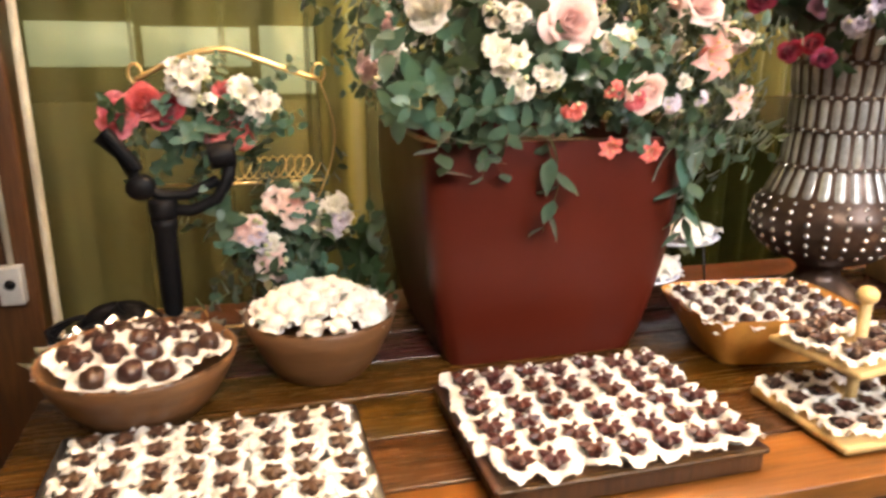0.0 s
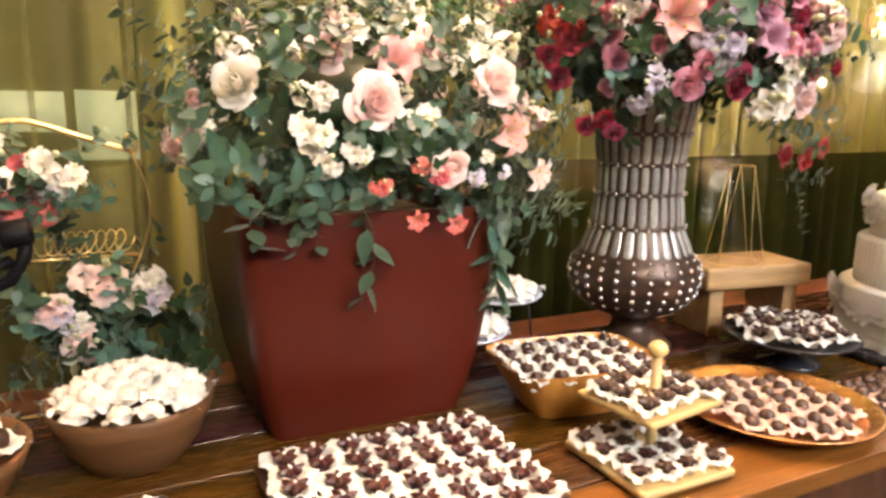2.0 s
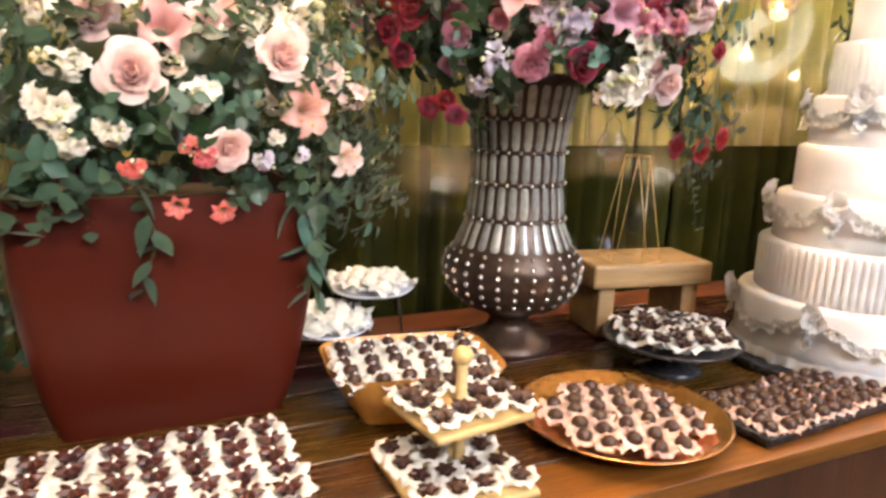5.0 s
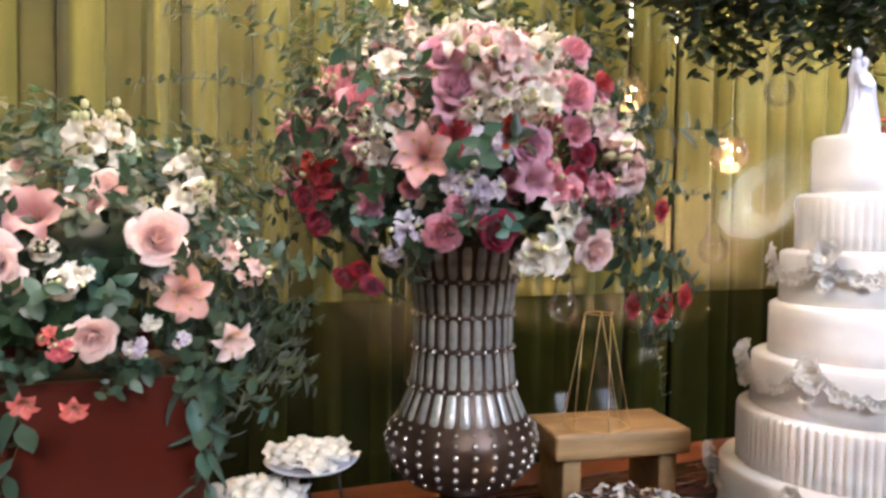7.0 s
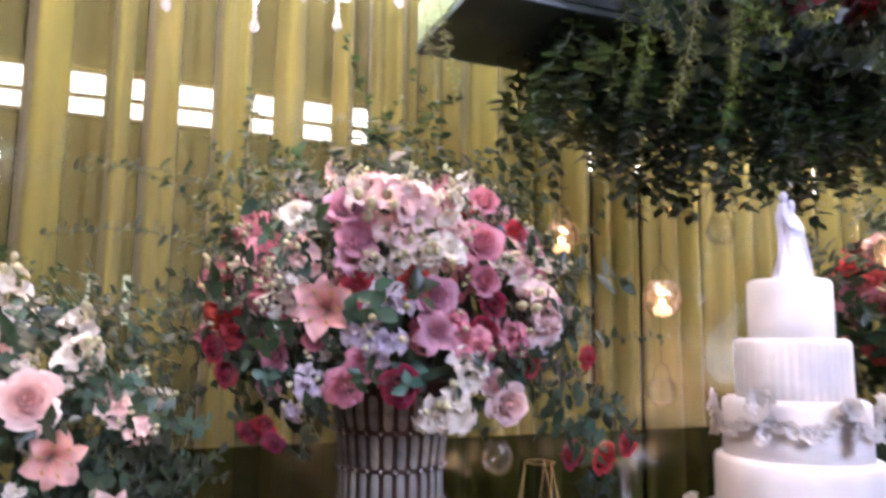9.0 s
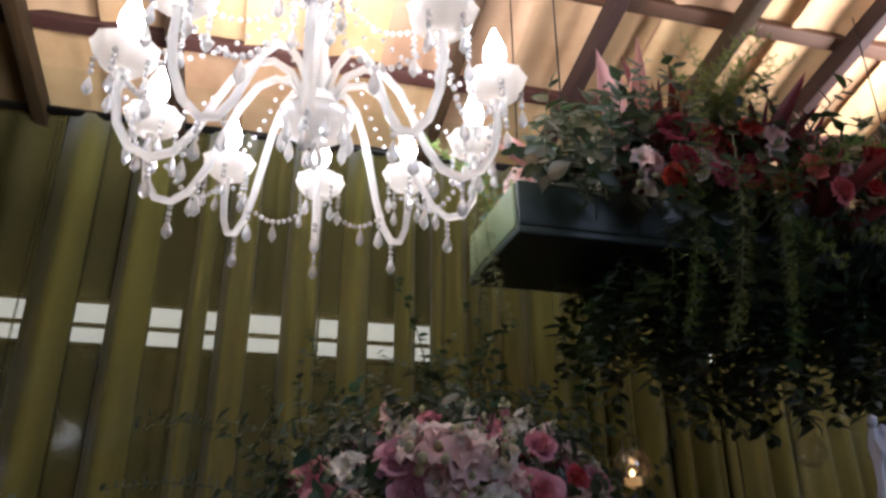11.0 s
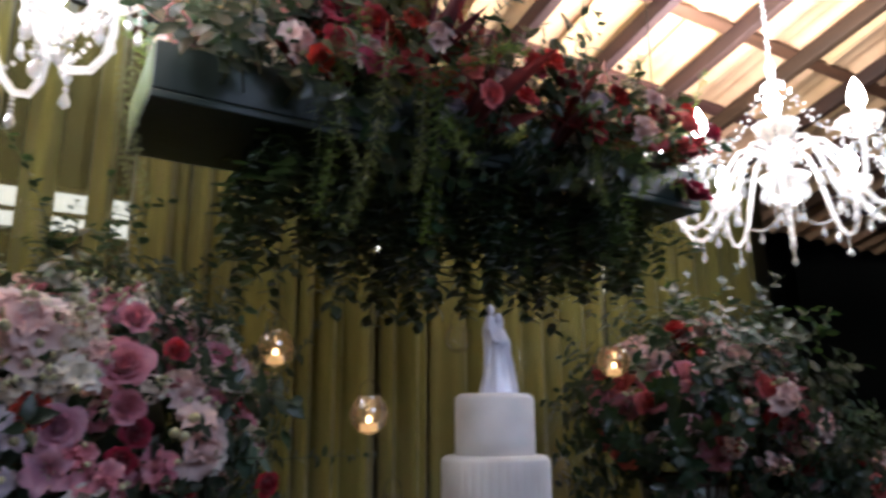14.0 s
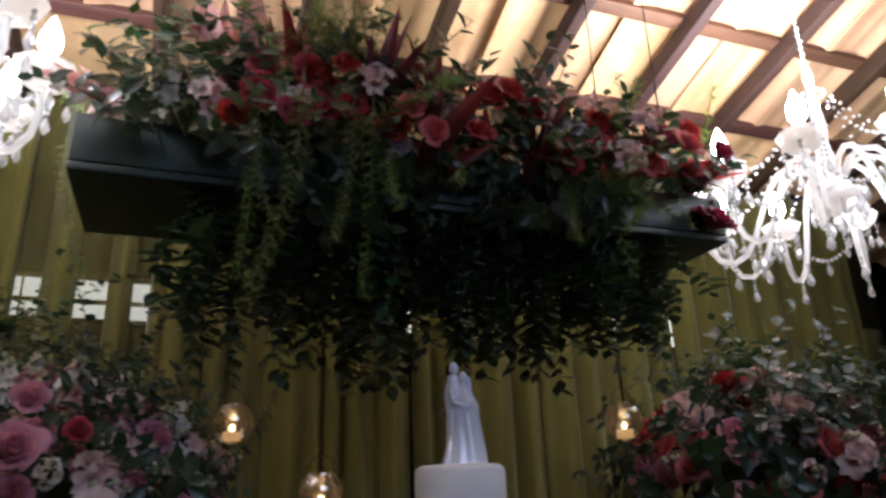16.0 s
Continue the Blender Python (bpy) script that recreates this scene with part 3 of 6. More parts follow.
STRANDS = [strand_mesh(200 + k, L_DARK, 0.34 + 0.05 * k, 26 + 3 * k) for k in range(4)]
BIG_HANG = [strand_mesh(230 + k, L_EUC, 0.17, 8, 0.052, 0.016, 0.03) for k in range(2)]
FERN_HANG = [fern_mesh(240 + k, L_FERN, 0.5, 80, 0.14, 0.032) for k in range(2)]

KINDS = {}
for fam, table in (("rose", ROSES), ("lily", LILIES), ("alst", ALST), ("spray", SPRAY), ("blade", BLADES)):
    for c, ms in table.items():
        KINDS[fam + "_" + c] = ms
KINDS.update(euc=EUC, big=BIG, dark=DARK, tall=TALL, fern=FERN)


def put(parent, kind, p, d, rng, s=1.0, spin=None):
    me = rng.choice(KINDS[kind])
    return part(me.name.split(".")[0], me, parent, "", facing(p, d, rng.uniform(0, 6.28) if spin is None else spin, s * rng.uniform(0.9, 1.12)))


def bouquet(owner, seed, centre, radii, known, mix, count, low=-0.45, back=0.75, leaf_mix=(("dark", 1),), leaves=60, scale=1.0, leaf_scale=1.0, bloom=0.84):
    """Flowers over an egg-shaped heap: known ones first, then a mixed filling that keeps clear of them, and leaves inside it."""
    rng = random.Random(seed)
    c = Vector(centre)
    taken = []
    for kind, p, s in known:
        p = Vector(p)
        d = Vector(((p[i] - c[i]) / radii[i] ** 1.3 for i in range(3)))
        d = (d.normalized() + Vector((-0.1, -0.45, 0.15))).normalized()
        put(owner, kind, p - d * 0.02, d, rng, s * (bloom if kind[:4] in ("rose", "lily") else 1.0))
        taken.append((p, 0.040 * s))
    names, weights = [k for k, w in mix], [w for k, w in mix]
    for k in range(count):
        z = 1 - 2 * (k + 0.5) / count
        a = k * 2.39996 + rng.uniform(-0.3, 0.3)
        q = math.sqrt(max(0, 1 - z * z))
        d = Vector((q * math.cos(a), q * math.sin(a), z))
        if d.z < low or d.y > back:
            continue
        r = rng.uniform(0.86, 1.04)
        p = c + Vector((d[i] * radii[i] * r for i in range(3)))
        if any((p - t).length < w for t, w in taken):
            continue
        taken.append((p, 0.022))
        n = Vector((d[i] / radii[i] for i in range(3))).normalized()
        put(owner, rng.choices(names, weights)[0], p - n * 0.03, (n + Vector((rng.uniform(-0.3, 0.3), rng.uniform(-0.5, 0.1), rng.uniform(-0.1, 0.4)))), rng, scale * rng.uniform(0.85, 1.1))
    lnames, lweights = [k for k, w in leaf_mix], [w for k, w in leaf_mix]
    for k in range(leaves):
        z = 1 - 2 * (k + 0.5) / leaves
        a = k * 2.39996 + 1.0
        q = math.sqrt(max(0, 1 - z * z))
        d = Vector((q * math.cos(a), q * math.sin(a), z))
        if d.z < low - 0.3 or d.y > back + 0.2:
            continue
        r = rng.uniform(0.45, 0.78)
        p = c + Vector((d[i] * radii[i] * r for i in range(3)))
        put(owner, rng.choices(lnames, lweights)[0], p, (d + Vector((rng.uniform(-0.5, 0.5), rng.uniform(-0.6, 0.3), rng.uniform(-0.3, 0.5)))), rng, leaf_scale * rng.uniform(0.9, 1.3))
    # Dark ball inside the heap stands in for the shade between the blooms.
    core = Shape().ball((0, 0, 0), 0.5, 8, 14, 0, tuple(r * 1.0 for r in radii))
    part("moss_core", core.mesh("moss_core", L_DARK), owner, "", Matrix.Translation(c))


# ---- setting ----
TOP = 0.785  # table top
GAPS = [(0.34, 0.365), (0.491, 0.588), (0.698, 0.798), (0.86, 0.899), (0.987, 1.092), (1.193, 1.275), (1.362, 1.459), (1.52, 1.578)]

floor = lone("floor", Shape().box((1.8, 0.5, -0.03), (14, 13, 0.06)).mesh("floor", FLOOR), "brown tiled hall floor in shadow", "floor", "structure")
wall = thing("wall_north", "olive wall behind the curtain with a darker lower part", "wall", None, "", "structure")
part("upper_wall", Shape().box((2.0, 2.16, 1.665), (5.6, 0.12, 0.91)).mesh("upper_wall", BACK_WALL), wall)
part("wall_head", Shape().box((2.0, 2.16, 2.59), (5.6, 0.12, 0.63)).mesh("wall_head", BACK_WALL), wall)
part("lower_wall", Shape().box((2.0, 2.16, 0.605), (5.6, 0.13, 1.21)).mesh("lower_wall", LOW_WALL), wall)
for x, w in ((-0.74, 0.12), (4.74, 0.12)):
    part("jamb", Shape().box((x, 2.16, 2.1975), (w, 0.12, 0.155)).mesh("jamb", BACK_WALL), wall)
# Unseen walls, added to close the hall on two sides.
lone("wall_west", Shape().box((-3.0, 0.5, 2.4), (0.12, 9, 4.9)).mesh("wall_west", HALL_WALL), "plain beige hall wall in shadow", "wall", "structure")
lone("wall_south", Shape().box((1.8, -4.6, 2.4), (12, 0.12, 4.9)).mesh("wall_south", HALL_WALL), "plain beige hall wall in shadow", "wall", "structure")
# Added near-black walls stand where there is only an unlit opening.
lone("wall_east", Shape().box((7.4, 0.5, 2.4), (0.12, 10.5, 4.9)).mesh("wall_east", UNLIT_WALL), "dark wall at the end of the hall", "wall", "structure")
lone("wall_north_east", Shape().box((6.0, 3.6, 2.4), (3.4, 0.12, 4.9)).mesh("wall_north_east", UNLIT_WALL), "dark recess beyond the curtain", "wall", "structure")

# strip window with two rows of lit panes
window = thing("window_1", "strip window with two rows of lit panes behind the curtain", "window", None, "", "structure")
for k in range(14):
    x = -0.5 + k * 0.38
    for z, h in ((2.230, 0.064), (2.163, 0.046)):
        part("pane", Shape().box((0, 0, 0), (0.372, 0.006, h)).mesh("pane", LIT_PANE), window, "", pose(x, 2.112, z))
for z, h in ((2.192, 0.012), (2.270, 0.014), (2.130, 0.016)):
    part("sash_bar", Shape().box((0, 0, 0), (5.3, 0.025, h)).mesh("sash_bar", SASH), window, "", pose(2.0, 2.106, z))
low = thing("window_2", "low dim window panes glowing pale green behind the curtain", "window", None, "", "structure")
for x, z, w, h in ((-0.25, 1.36, 0.26, 0.115), (0.04, 1.355, 0.28, 0.105), (0.28, 1.32, 0.15, 0.185)):
    part("pane", Shape().box((0, 0, 0), (w, 0.006, h)).mesh("pane", LOW_PANE), low, "", pose(x, 2.094, z))
slit = thing("window_3", "two narrow pale panes seen between the curtain folds", "window", None, "", "structure")
for x in (0.80, 0.896):
    part("pane", Shape().box((0, 0, 0), (0.048, 0.006, 0.14)).mesh("pane", DIM_PANE), slit, "", pose(x, 2.094, 1.603))


def curtain_panel(x0, x1, seed, sheer=False):
    rng = random.Random(seed)
    w = x1 - x0
    n = max(1, round(w / 0.115))
    ph, amp = rng.uniform(0, 6.28), min(0.026, 0.22 * w)
    drift = rng.uniform(-0.012, 0.012)

    def fn(s, t):
        k = 0.7 + 0.3 * (1 - t)
        if sheer:
            y = 0.030 + 0.012 * math.sin(2 * math.pi * s + ph) + 0.006 * math.sin(5 * math.pi * s + 2 * t)
        else:
            fold = math.sin(ph + s * n * 2 * math.pi + 0.6 * math.sin(2.2 * t + ph)) + 0.3 * math.sin(2.3 * n * s * math.pi + 3 * t)
            edge = min(1.0, min(s, 1 - s) * w / 0.03)
            y = amp * k * fold * edge + 0.030 * (1 - edge) ** 1.5
        x = s * w + drift * (1 - t) * math.sin(s * math.pi) + 0.006 * math.sin(5 * t + ph) * (1 - t)
        return (x, y, t * 2.86)
    mat = SHEER if sheer else CURTAIN
    me = Shape().grid(fn, max(16, n * 10), 14).mesh("curtain_panel", mat)
    label = "thin see-through olive curtain between the heavier folds" if sheer else "olive gold curtain panel hanging in soft pleats to the floor"
    ob = lone("sheer_curtain" if sheer else "curtain_panel", me, label, "curtain", "structure", "curtain panels", pose(x0, 2.03, 0.01))
    if not sheer:
        sol = ob.modifiers.new("thickness", "SOLIDIFY")
        sol.thickness = 0.002
    return ob


THIN = [(-0.40, -0.13), (-0.12, 0.10), (0.11, 0.33)]
edges = [-0.75, -0.41, 0.335] + [g for pair in GAPS for g in pair]
rng = random.Random(5)
x = GAPS[-1][1]
for k, (g0, g1) in enumerate(GAPS + THIN):
    curtain_panel(g0 - 0.012, g1 + 0.012, 400 + k, True)
while x < 4.42:
    x += rng.uniform(0.11, 0.2)
    edges.append(x)
    x += rng.choice((0.002, 0.004, 0.008, 0.02))
    edges.append(x)
edges.append(4.6)
for k in range(0, len(edges) - 1, 2):
    if edges[k + 1] - edges[k] > 0.03:
        curtain_panel(edges[k] - 0.004, edges[k + 1] + 0.004, 300 + k)
lone("curtain_rail", Shape().tube([(-0.8, 2.03, 2.872), (4.62, 2.03, 2.872)], 0.014, 8).mesh("curtain_rail", BLACK_METAL), "dark curtain rail under the roof", "curtain rail", "structure")
# Added tinted sheet: darkens the curtain below its upper edge.
glass = lone("glass_screen", Shape().box((2.6, 1.80, 0.615), (3.7, 0.010, 1.21)).mesh("glass_screen", TINT_GLASS), "low smoked glass screen behind the table", "glass screen", "structure")
glass.visible_shadow = False
pane = lone("glass_wall", Shape().box((2.0, 1.80, 2.055), (5.0, 0.008, 1.65)).mesh("glass_wall", PANE_GLASS), "tall clear glass wall in front of the curtain", "glass wall", "structure")
pane.visible_shadow = False

# post at the table's end
post = thing("post", "dark wooden post with a white conduit and a grey socket box", "post", pose(-0.435, 1.78, 0), "", "structure")
part("timber", Shape().box((0, 0, 1.55), (0.20, 0.12, 3.1), 0, None, 0.006).mesh("timber", WOOD_DARK), post)
part("conduit", Shape().box((0.124, -0.03, 1.55), (0.015, 0.03, 3.1), 0, None, 0.004).mesh("conduit", WHITE_STRIP), post, "white plastic conduit")
part("conduit", Shape().tube([(0.055, -0.068, 0.78), (0.05, -0.068, 1.6), (0.05, -0.068, 3.1)], 0.008, 8).mesh("conduit", WHITE_STRIP), post, "white plastic conduit")
socket = part("socket_box", Shape().box((0.055, -0.078, 0.83), (0.05, 0.034, 0.09), 0, None, 0.005).mesh("socket_box", GREY), post, "grey socket box")
part("socket_hole", Shape().lathe([(0.012, 0), (0.012, 0.003)], 14).mesh("socket_hole", BLACK), socket, "", pose(0.055, -0.095, 0.835, 90))

# roof: laths, rafters and clay tiles
SLOPE = -0.27


def roof_z(y):
    return 3.05 + (y - 1.5) * SLOPE


rafters = thing("roof_frame", "dark brown rafters with thin battens under the clay tiles", "roof frame", None, "", "structure")
raf = Shape().box((0, 0, 0), (0.042, 7.0, 0.07), 0, None, 0.004).mesh("rafter", WOOD_BEAM)
bat = Shape().box((0, 0, 0), (8.6, 0.05, 0.03), 0, None, 0.003).mesh("batten", WOOD_LATH)
for k in range(-7, 11):
    part("rafter", raf, rafters, "", pose(2.375 + 0.418 * k, -1.2, roof_z(-1.2) - 0.038, -15.1))
for k in range(-16, 2):
    y = 1.735 + 0.39 * k
    part("batten", bat, rafters, "", pose(1.9, y, roof_z(y) + 0.010, -15.1))


spot_me = Shape().lathe([(0.03, 0.0), (0.03, 0.10), (0.022, 0.11)], 16).mesh("housing", BLACK)
lens_me = Shape().ball((0, 0, 0), 0.008, 6, 10).mesh("lens", TEALIGHT)
for x, y, z in ((3.06, -1.4, 2.19), (2.6, -0.9, 2.75), (3.4, 0.55, 2.72), (0.35, -1.2, 2.2), (-0.2, -0.95, 1.85)):
    sp = thing("spotlight", "small black spotlight with a bright white lens", "spotlight", pose(x, y, z), "hall spotlights")
    part("housing", spot_me, sp, "", pose(0, -0.02, 0, 90))
    part("lens", lens_me, sp, "bright lens")
    part("rod", Shape().tube([(0, -0.06, 0.03), (0, -0.06, roof_z(y) - z + 0.03)], 0.005, 6).mesh("rod", BLACK), sp)


def tile_mesh():
    sh = Shape()

    def under(s, t):
        x = -0.112 + 0.224 * s
        z = 0.030 + 0.014 * math.cos(x / 0.112 * math.pi) + (0.024 * max(0.0, math.cos((x - 0.07) / 0.045 * 1.57)) if abs(x - 0.07) < 0.045 else 0) - 0.018 * t
        return (x, -0.21 + 0.42 * t, z)
    sh.grid(under, 14, 3)
    sh.grid(lambda s, t: (under(s, 0)[0], -0.21, under(s, 0)[2] + 0.014 * t), 14, 1)
    sh.grid(lambda s, t: (under(s, t)[0], under(s, t)[1], under(s, t)[2] + 0.014), 14, 3)
    return sh.mesh("roof_tile", ROOF_TILE)


# cake table
table = thing("cake_table", "long dark wooden plank table with a lighter front edge", "table")
PLANKS = 7
depth = 0.95 / PLANKS
for k in range(PLANKS):
    mat = WOOD_EDGE if k in (0, PLANKS - 1) else WOOD_TABLE
    part("plank", Shape().box((0, 0, 0), (4.1, depth - 0.005, 0.035), 0, None, 0.003).mesh("plank", mat), table, "lighter orange wood" if k in (0, PLANKS - 1) else "",
         pose(1.85, 0.635 + depth * (k + 0.5), TOP - 0.0175 + (0.001 if k % 2 else 0)))
part("bearer", Shape().box((1.85, 1.11, TOP - 0.045), (4.06, 0.90, 0.016)).mesh("bearer", WOOD_DARK), table)
part("apron", Shape().box((1.85, 0.68, TOP - 0.125), (4.0, 0.03, 0.14), 0, None, 0.004).mesh("apron", WOOD_DARK), table)
for k in range(22):
    part("slat", Shape().box((0, 0, 0), (0.15, 0.02, 0.46), 0, None, 0.004).mesh("slat", WOOD_DARK), table, "", pose(-0.05 + k * 0.18, 0.70, 0.35))
for x in (-0.13, 1.2, 2.55, 3.83):
    for y in (0.74, 1.5):
        part("leg", Shape().box((0, 0, 0), (0.08, 0.08, TOP - 0.053), 0, None, 0.005).mesh("leg", WOOD_DARK), table, "", pose(x, y, (TOP - 0.053) / 2))


# ---- sweets ----
def cup_mesh(mat, r=0.026, h=0.013, ruffles=9, seed=0):
    """A small paper cup whose frilled edge spreads flat round the sweet."""
    rng = random.Random(seed)
    ph = [rng.uniform(0, 6.28) for _ in range(4)]
    sh = Shape()

    def fn(s, t):
        a = t * 2 * math.pi
        e = max(0.0, (s - 0.45) / 0.55)
        ruff = 0.06 * e * math.cos(ruffles * a + ph[0]) + 0.07 * e * math.sin(3 * a + ph[1]) + 0.035 * e * math.cos(15 * a + ph[3])
        q = r * (0.42 + 0.14 * min(1, s / 0.45) + 0.55 * e) * (1 + ruff)
        z = h * min(1, s / 0.45) ** 0.9 + 0.0045 * e * math.sin(5 * a + ph[2]) + 0.0028 * e * math.cos(ruffles * a + ph[0] + 1.2) + 0.0016 * e * math.cos(17 * a + ph[1]) + 0.004 * math.sin(e * 3.14)
        return (q * math.cos(a), q * math.sin(a), z)
    sh.grid(fn, 6, 48, 0, None, True)
    sh.add([(0.42 * r * math.cos(k * 0.785), 0.42 * r * math.sin(k * 0.785), 0.0012) for k in range(8)], [tuple(range(8))])
    return sh.mesh("paper_cup", mat)


def bonbon_mesh(kind, mat):
    sh = Shape()
    if kind == "ball":
        sh.ball((0, 0, 0.0145), 0.0138, 8, 14, 0, (1.08, 0.95, 0.95))
    elif kind == "truffle":
        sh.grid(lambda s, t: tuple(a * (1 + 0.32 * noise.noise(Vector((s * 4, math.cos(t * 6.283) * 2, math.sin(t * 6.283) * 2)))) for a in (0.0185 * math.sin(s * math.pi) * math.cos(t * 2 * math.pi), 0.0185 * math.sin(s * math.pi) * math.sin(t * 2 * math.pi), 0.017 - 0.0155 * math.cos(s * math.pi))), 9, 16, 0, None, True)
    elif kind == "flower":
        sh.ball((0, 0, 0.0125), 0.0105, 6, 12)

        def fn(s, t):
            a = t * 2 * math.pi
            q = 0.0228 * s * (0.76 + 0.24 * math.cos(6 * a))
            return (q * math.cos(a), q * math.sin(a), 0.0265 - 0.004 * s ** 4 + 0.0025 * s * math.cos(6 * a))
        sh.grid(fn, 5, 48, 0, None, True)
        sh.grid(lambda s, t: tuple(c * (1 - 0.18 * s) if i < 2 else c - 0.0055 * s for i, c in enumerate(fn(1, t))), 1, 48, 0, None, True)
    elif kind == "star":
        sh.ball((0, 0, 0.0118), 0.0098, 6, 12)

        def fn(s, t):
            a = t * 2 * math.pi
            k = abs(((t * 5) % 1) - 0.5) * 2
            q = 0.0185 * s * (0.5 + 0.5 * k ** 1.3)
            return (q * math.cos(a), q * math.sin(a), 0.0235 - 0.004 * s * s)
        sh.grid(fn, 4, 40, 0, None, True)
        sh.grid(lambda s, t: tuple(c * (1 - 0.18 * s) if i < 2 else c - 0.005 * s for i, c in enumerate(fn(1, t))), 1, 40, 0, None, True)
    else:
        sh.grid(lambda s, t: tuple(c * (1 + 0.22 * noise.noise(Vector((s * 5, math.cos(t * 6.283) * 2.5, math.sin(t * 6.283) * 2.5)))) for c in (0.0195 * math.sin(s * math.pi) * math.cos(t * 2 * math.pi), 0.0185 * math.sin(s * math.pi) * math.sin(t * 2 * math.pi), 0.016 - 0.0155 * math.cos(s * math.pi))), 9, 16, 0, None, True)
    return sh.mesh("bonbon", mat)


PEARL_ME = Shape().ball((0, 0, 0), 0.0032, 5, 8).mesh("pearl", PEARL)
CUP = [cup_mesh(PAPER, 0.027, 0.011, 9, k) for k in range(3)]
CUP_BIG = [cup_mesh(PAPER, 0.0335, 0.013, 7, 10 + k) for k in range(3)]
CUP_PEACH = [cup_mesh(PAPER_PINK, 0.027, 0.011, 9, 30 + k) for k in range(2)]
CUP_PINK = [cup_mesh(PAPER_PINK, 0.021, 0.009, 9, 20 + k) for k in range(2)]


def sweet(name, label, cups, bonbon, group, pearl=None):
    protos = []
    for cme in cups:
        t = thing(name, label, "sweet", None, group)
        part("paper_cup", cme, t, "ruffled paper cup")
        b = part("bonbon", bonbon, t)
        if pearl:
            part("pearl", PEARL_ME, b, "small white pearl", Matrix.Translation((0, 0, pearl)))
        protos.append(t)
    return protos


def lay(protos, places, seed, tilt=6):
    """Copies of a sweet at the given places; the first ones are the prototypes themselves."""
    rng = random.Random(seed)
    for k, p in enumerate(places):
        m = pose(*p, rng.uniform(-tilt, tilt), rng.uniform(-tilt, tilt), rng.uniform(0, 360))
        if k < len(protos):
            protos[k].matrix_world = m
        else:
            copy_thing(rng.choice(protos), m)


def rows(x0, y0, nx, ny, dx, dy, z, seed, turn=0.0, jig=0.006):
    rng = random.Random(seed)
    c, s = math.cos(radians(turn)), math.sin(radians(turn))
    out = []
    for j in range(ny):
        for i in range(nx):
            a, b = (i - (nx - 1) / 2) * dx + rng.uniform(-jig, jig), (j - (ny - 1) / 2) * dy + rng.uniform(-jig, jig)
            out.append((x0 + a * c - b * s, y0 + a * s + b * c, z))
    return out


def disc(x0, y0, r, pitch, z, seed, dome=0.0):
    rng = random.Random(seed)
    out = []
    n = int(r / pitch) + 1
    for j in range(-n, n + 1):
        for i in range(-n, n + 1):
            a, b = (i + (0.5 if j % 2 else 0)) * pitch, j * pitch * 0.88
            q = math.hypot(a, b)
            if q <= r:
                out.append((x0 + a + rng.uniform(-0.003, 0.003), y0 + b + rng.uniform(-0.003, 0.003), z + dome * (1 - (q / r) ** 2)))
    return out


# pewter tray of star chocolates
def flat_tray(name, label, x, y, w, d, z, mat, lip=0.014, turn=0.0):
    t = thing(name, label, "tray", pose(x, y, TOP, 0, 0, turn))
    part("base", Shape().box((0, 0, z * 0.5), (w, d, z), 0, None, 0.005).mesh("base", mat), t)
    for a, b, c, e in ((0, d / 2, w, 0.008), (0, -d / 2, w, 0.008), (w / 2, 0, 0.008, d), (-w / 2, 0, 0.008, d)):
        part("rim", Shape().box((a, b, z + lip / 2 - 0.004), (c + 0.006, e + 0.004, lip), 0, None, 0.003).mesh("rim", mat), t)
    return t


flat_tray("metal_tray", "rectangular pewter tray filled with star topped chocolates", 0.085, 0.81, 0.405, 0.335, 0.014, TRAY_METAL)
lay(sweet("star_chocolate", "star shaped milk chocolate in a white ruffled cup", CUP, bonbon_mesh("star", CHOC_MILK), "star chocolates"),
    rows(0.085, 0.81, 8, 7, 0.0485, 0.046, TOP + 0.015, 1), 1)
flat_tray("wooden_tray", "dark wooden tray crowded with flower shaped chocolates", 0.622, 0.838, 0.385, 0.30, 0.034, WOOD_DARK, 0.006)
lay(sweet("flower_chocolate", "dark flower shaped chocolate with a pearl in a white cup", CUP_BIG, bonbon_mesh("flower", CHOC_RED), "flower chocolates", 0.027),
    rows(0.622, 0.838, 7, 6, 0.054, 0.0485, TOP + 0.036, 2), 2)


# round wooden bowls with foil
def round_bowl(name, label, x, y, r, rim, mat, foil=True, seed=0):
    t = thing(name, label, "bowl", pose(x, y, TOP))
    prof = [(r * 0.52, 0.0), (r * 0.62, 0.008), (r * 0.80, rim * 0.4), (r * 0.93, rim * 0.75), (r, rim), (r * 0.965, rim + 0.004), (r * 0.92, rim - 0.006), (r * 0.85, rim * 0.7), (r * 0.5, rim * 0.5)]
    part("shell", Shape().lathe(prof, 40).mesh("shell", mat), t)
    if foil:
        rng = random.Random(seed)

        def fn(s, a):
            b = a * 6.2832
            jag = 0.5 + 0.5 * math.sin(9 * b + seed) * math.sin(23 * b) + rng.uniform(-0.12, 0.12)
            q = r * (0.90 + 0.20 * s * jag)
            return (q * math.cos(b), q * math.sin(b), rim - 0.012 + 0.026 * s * (0.5 + 0.7 * jag) - 0.004 * s)
        part("foil_lining", Shape().grid(fn, 3, 90, 0, None, True).mesh("foil_lining", FOIL), t, "crumpled silver foil lining")
    return t


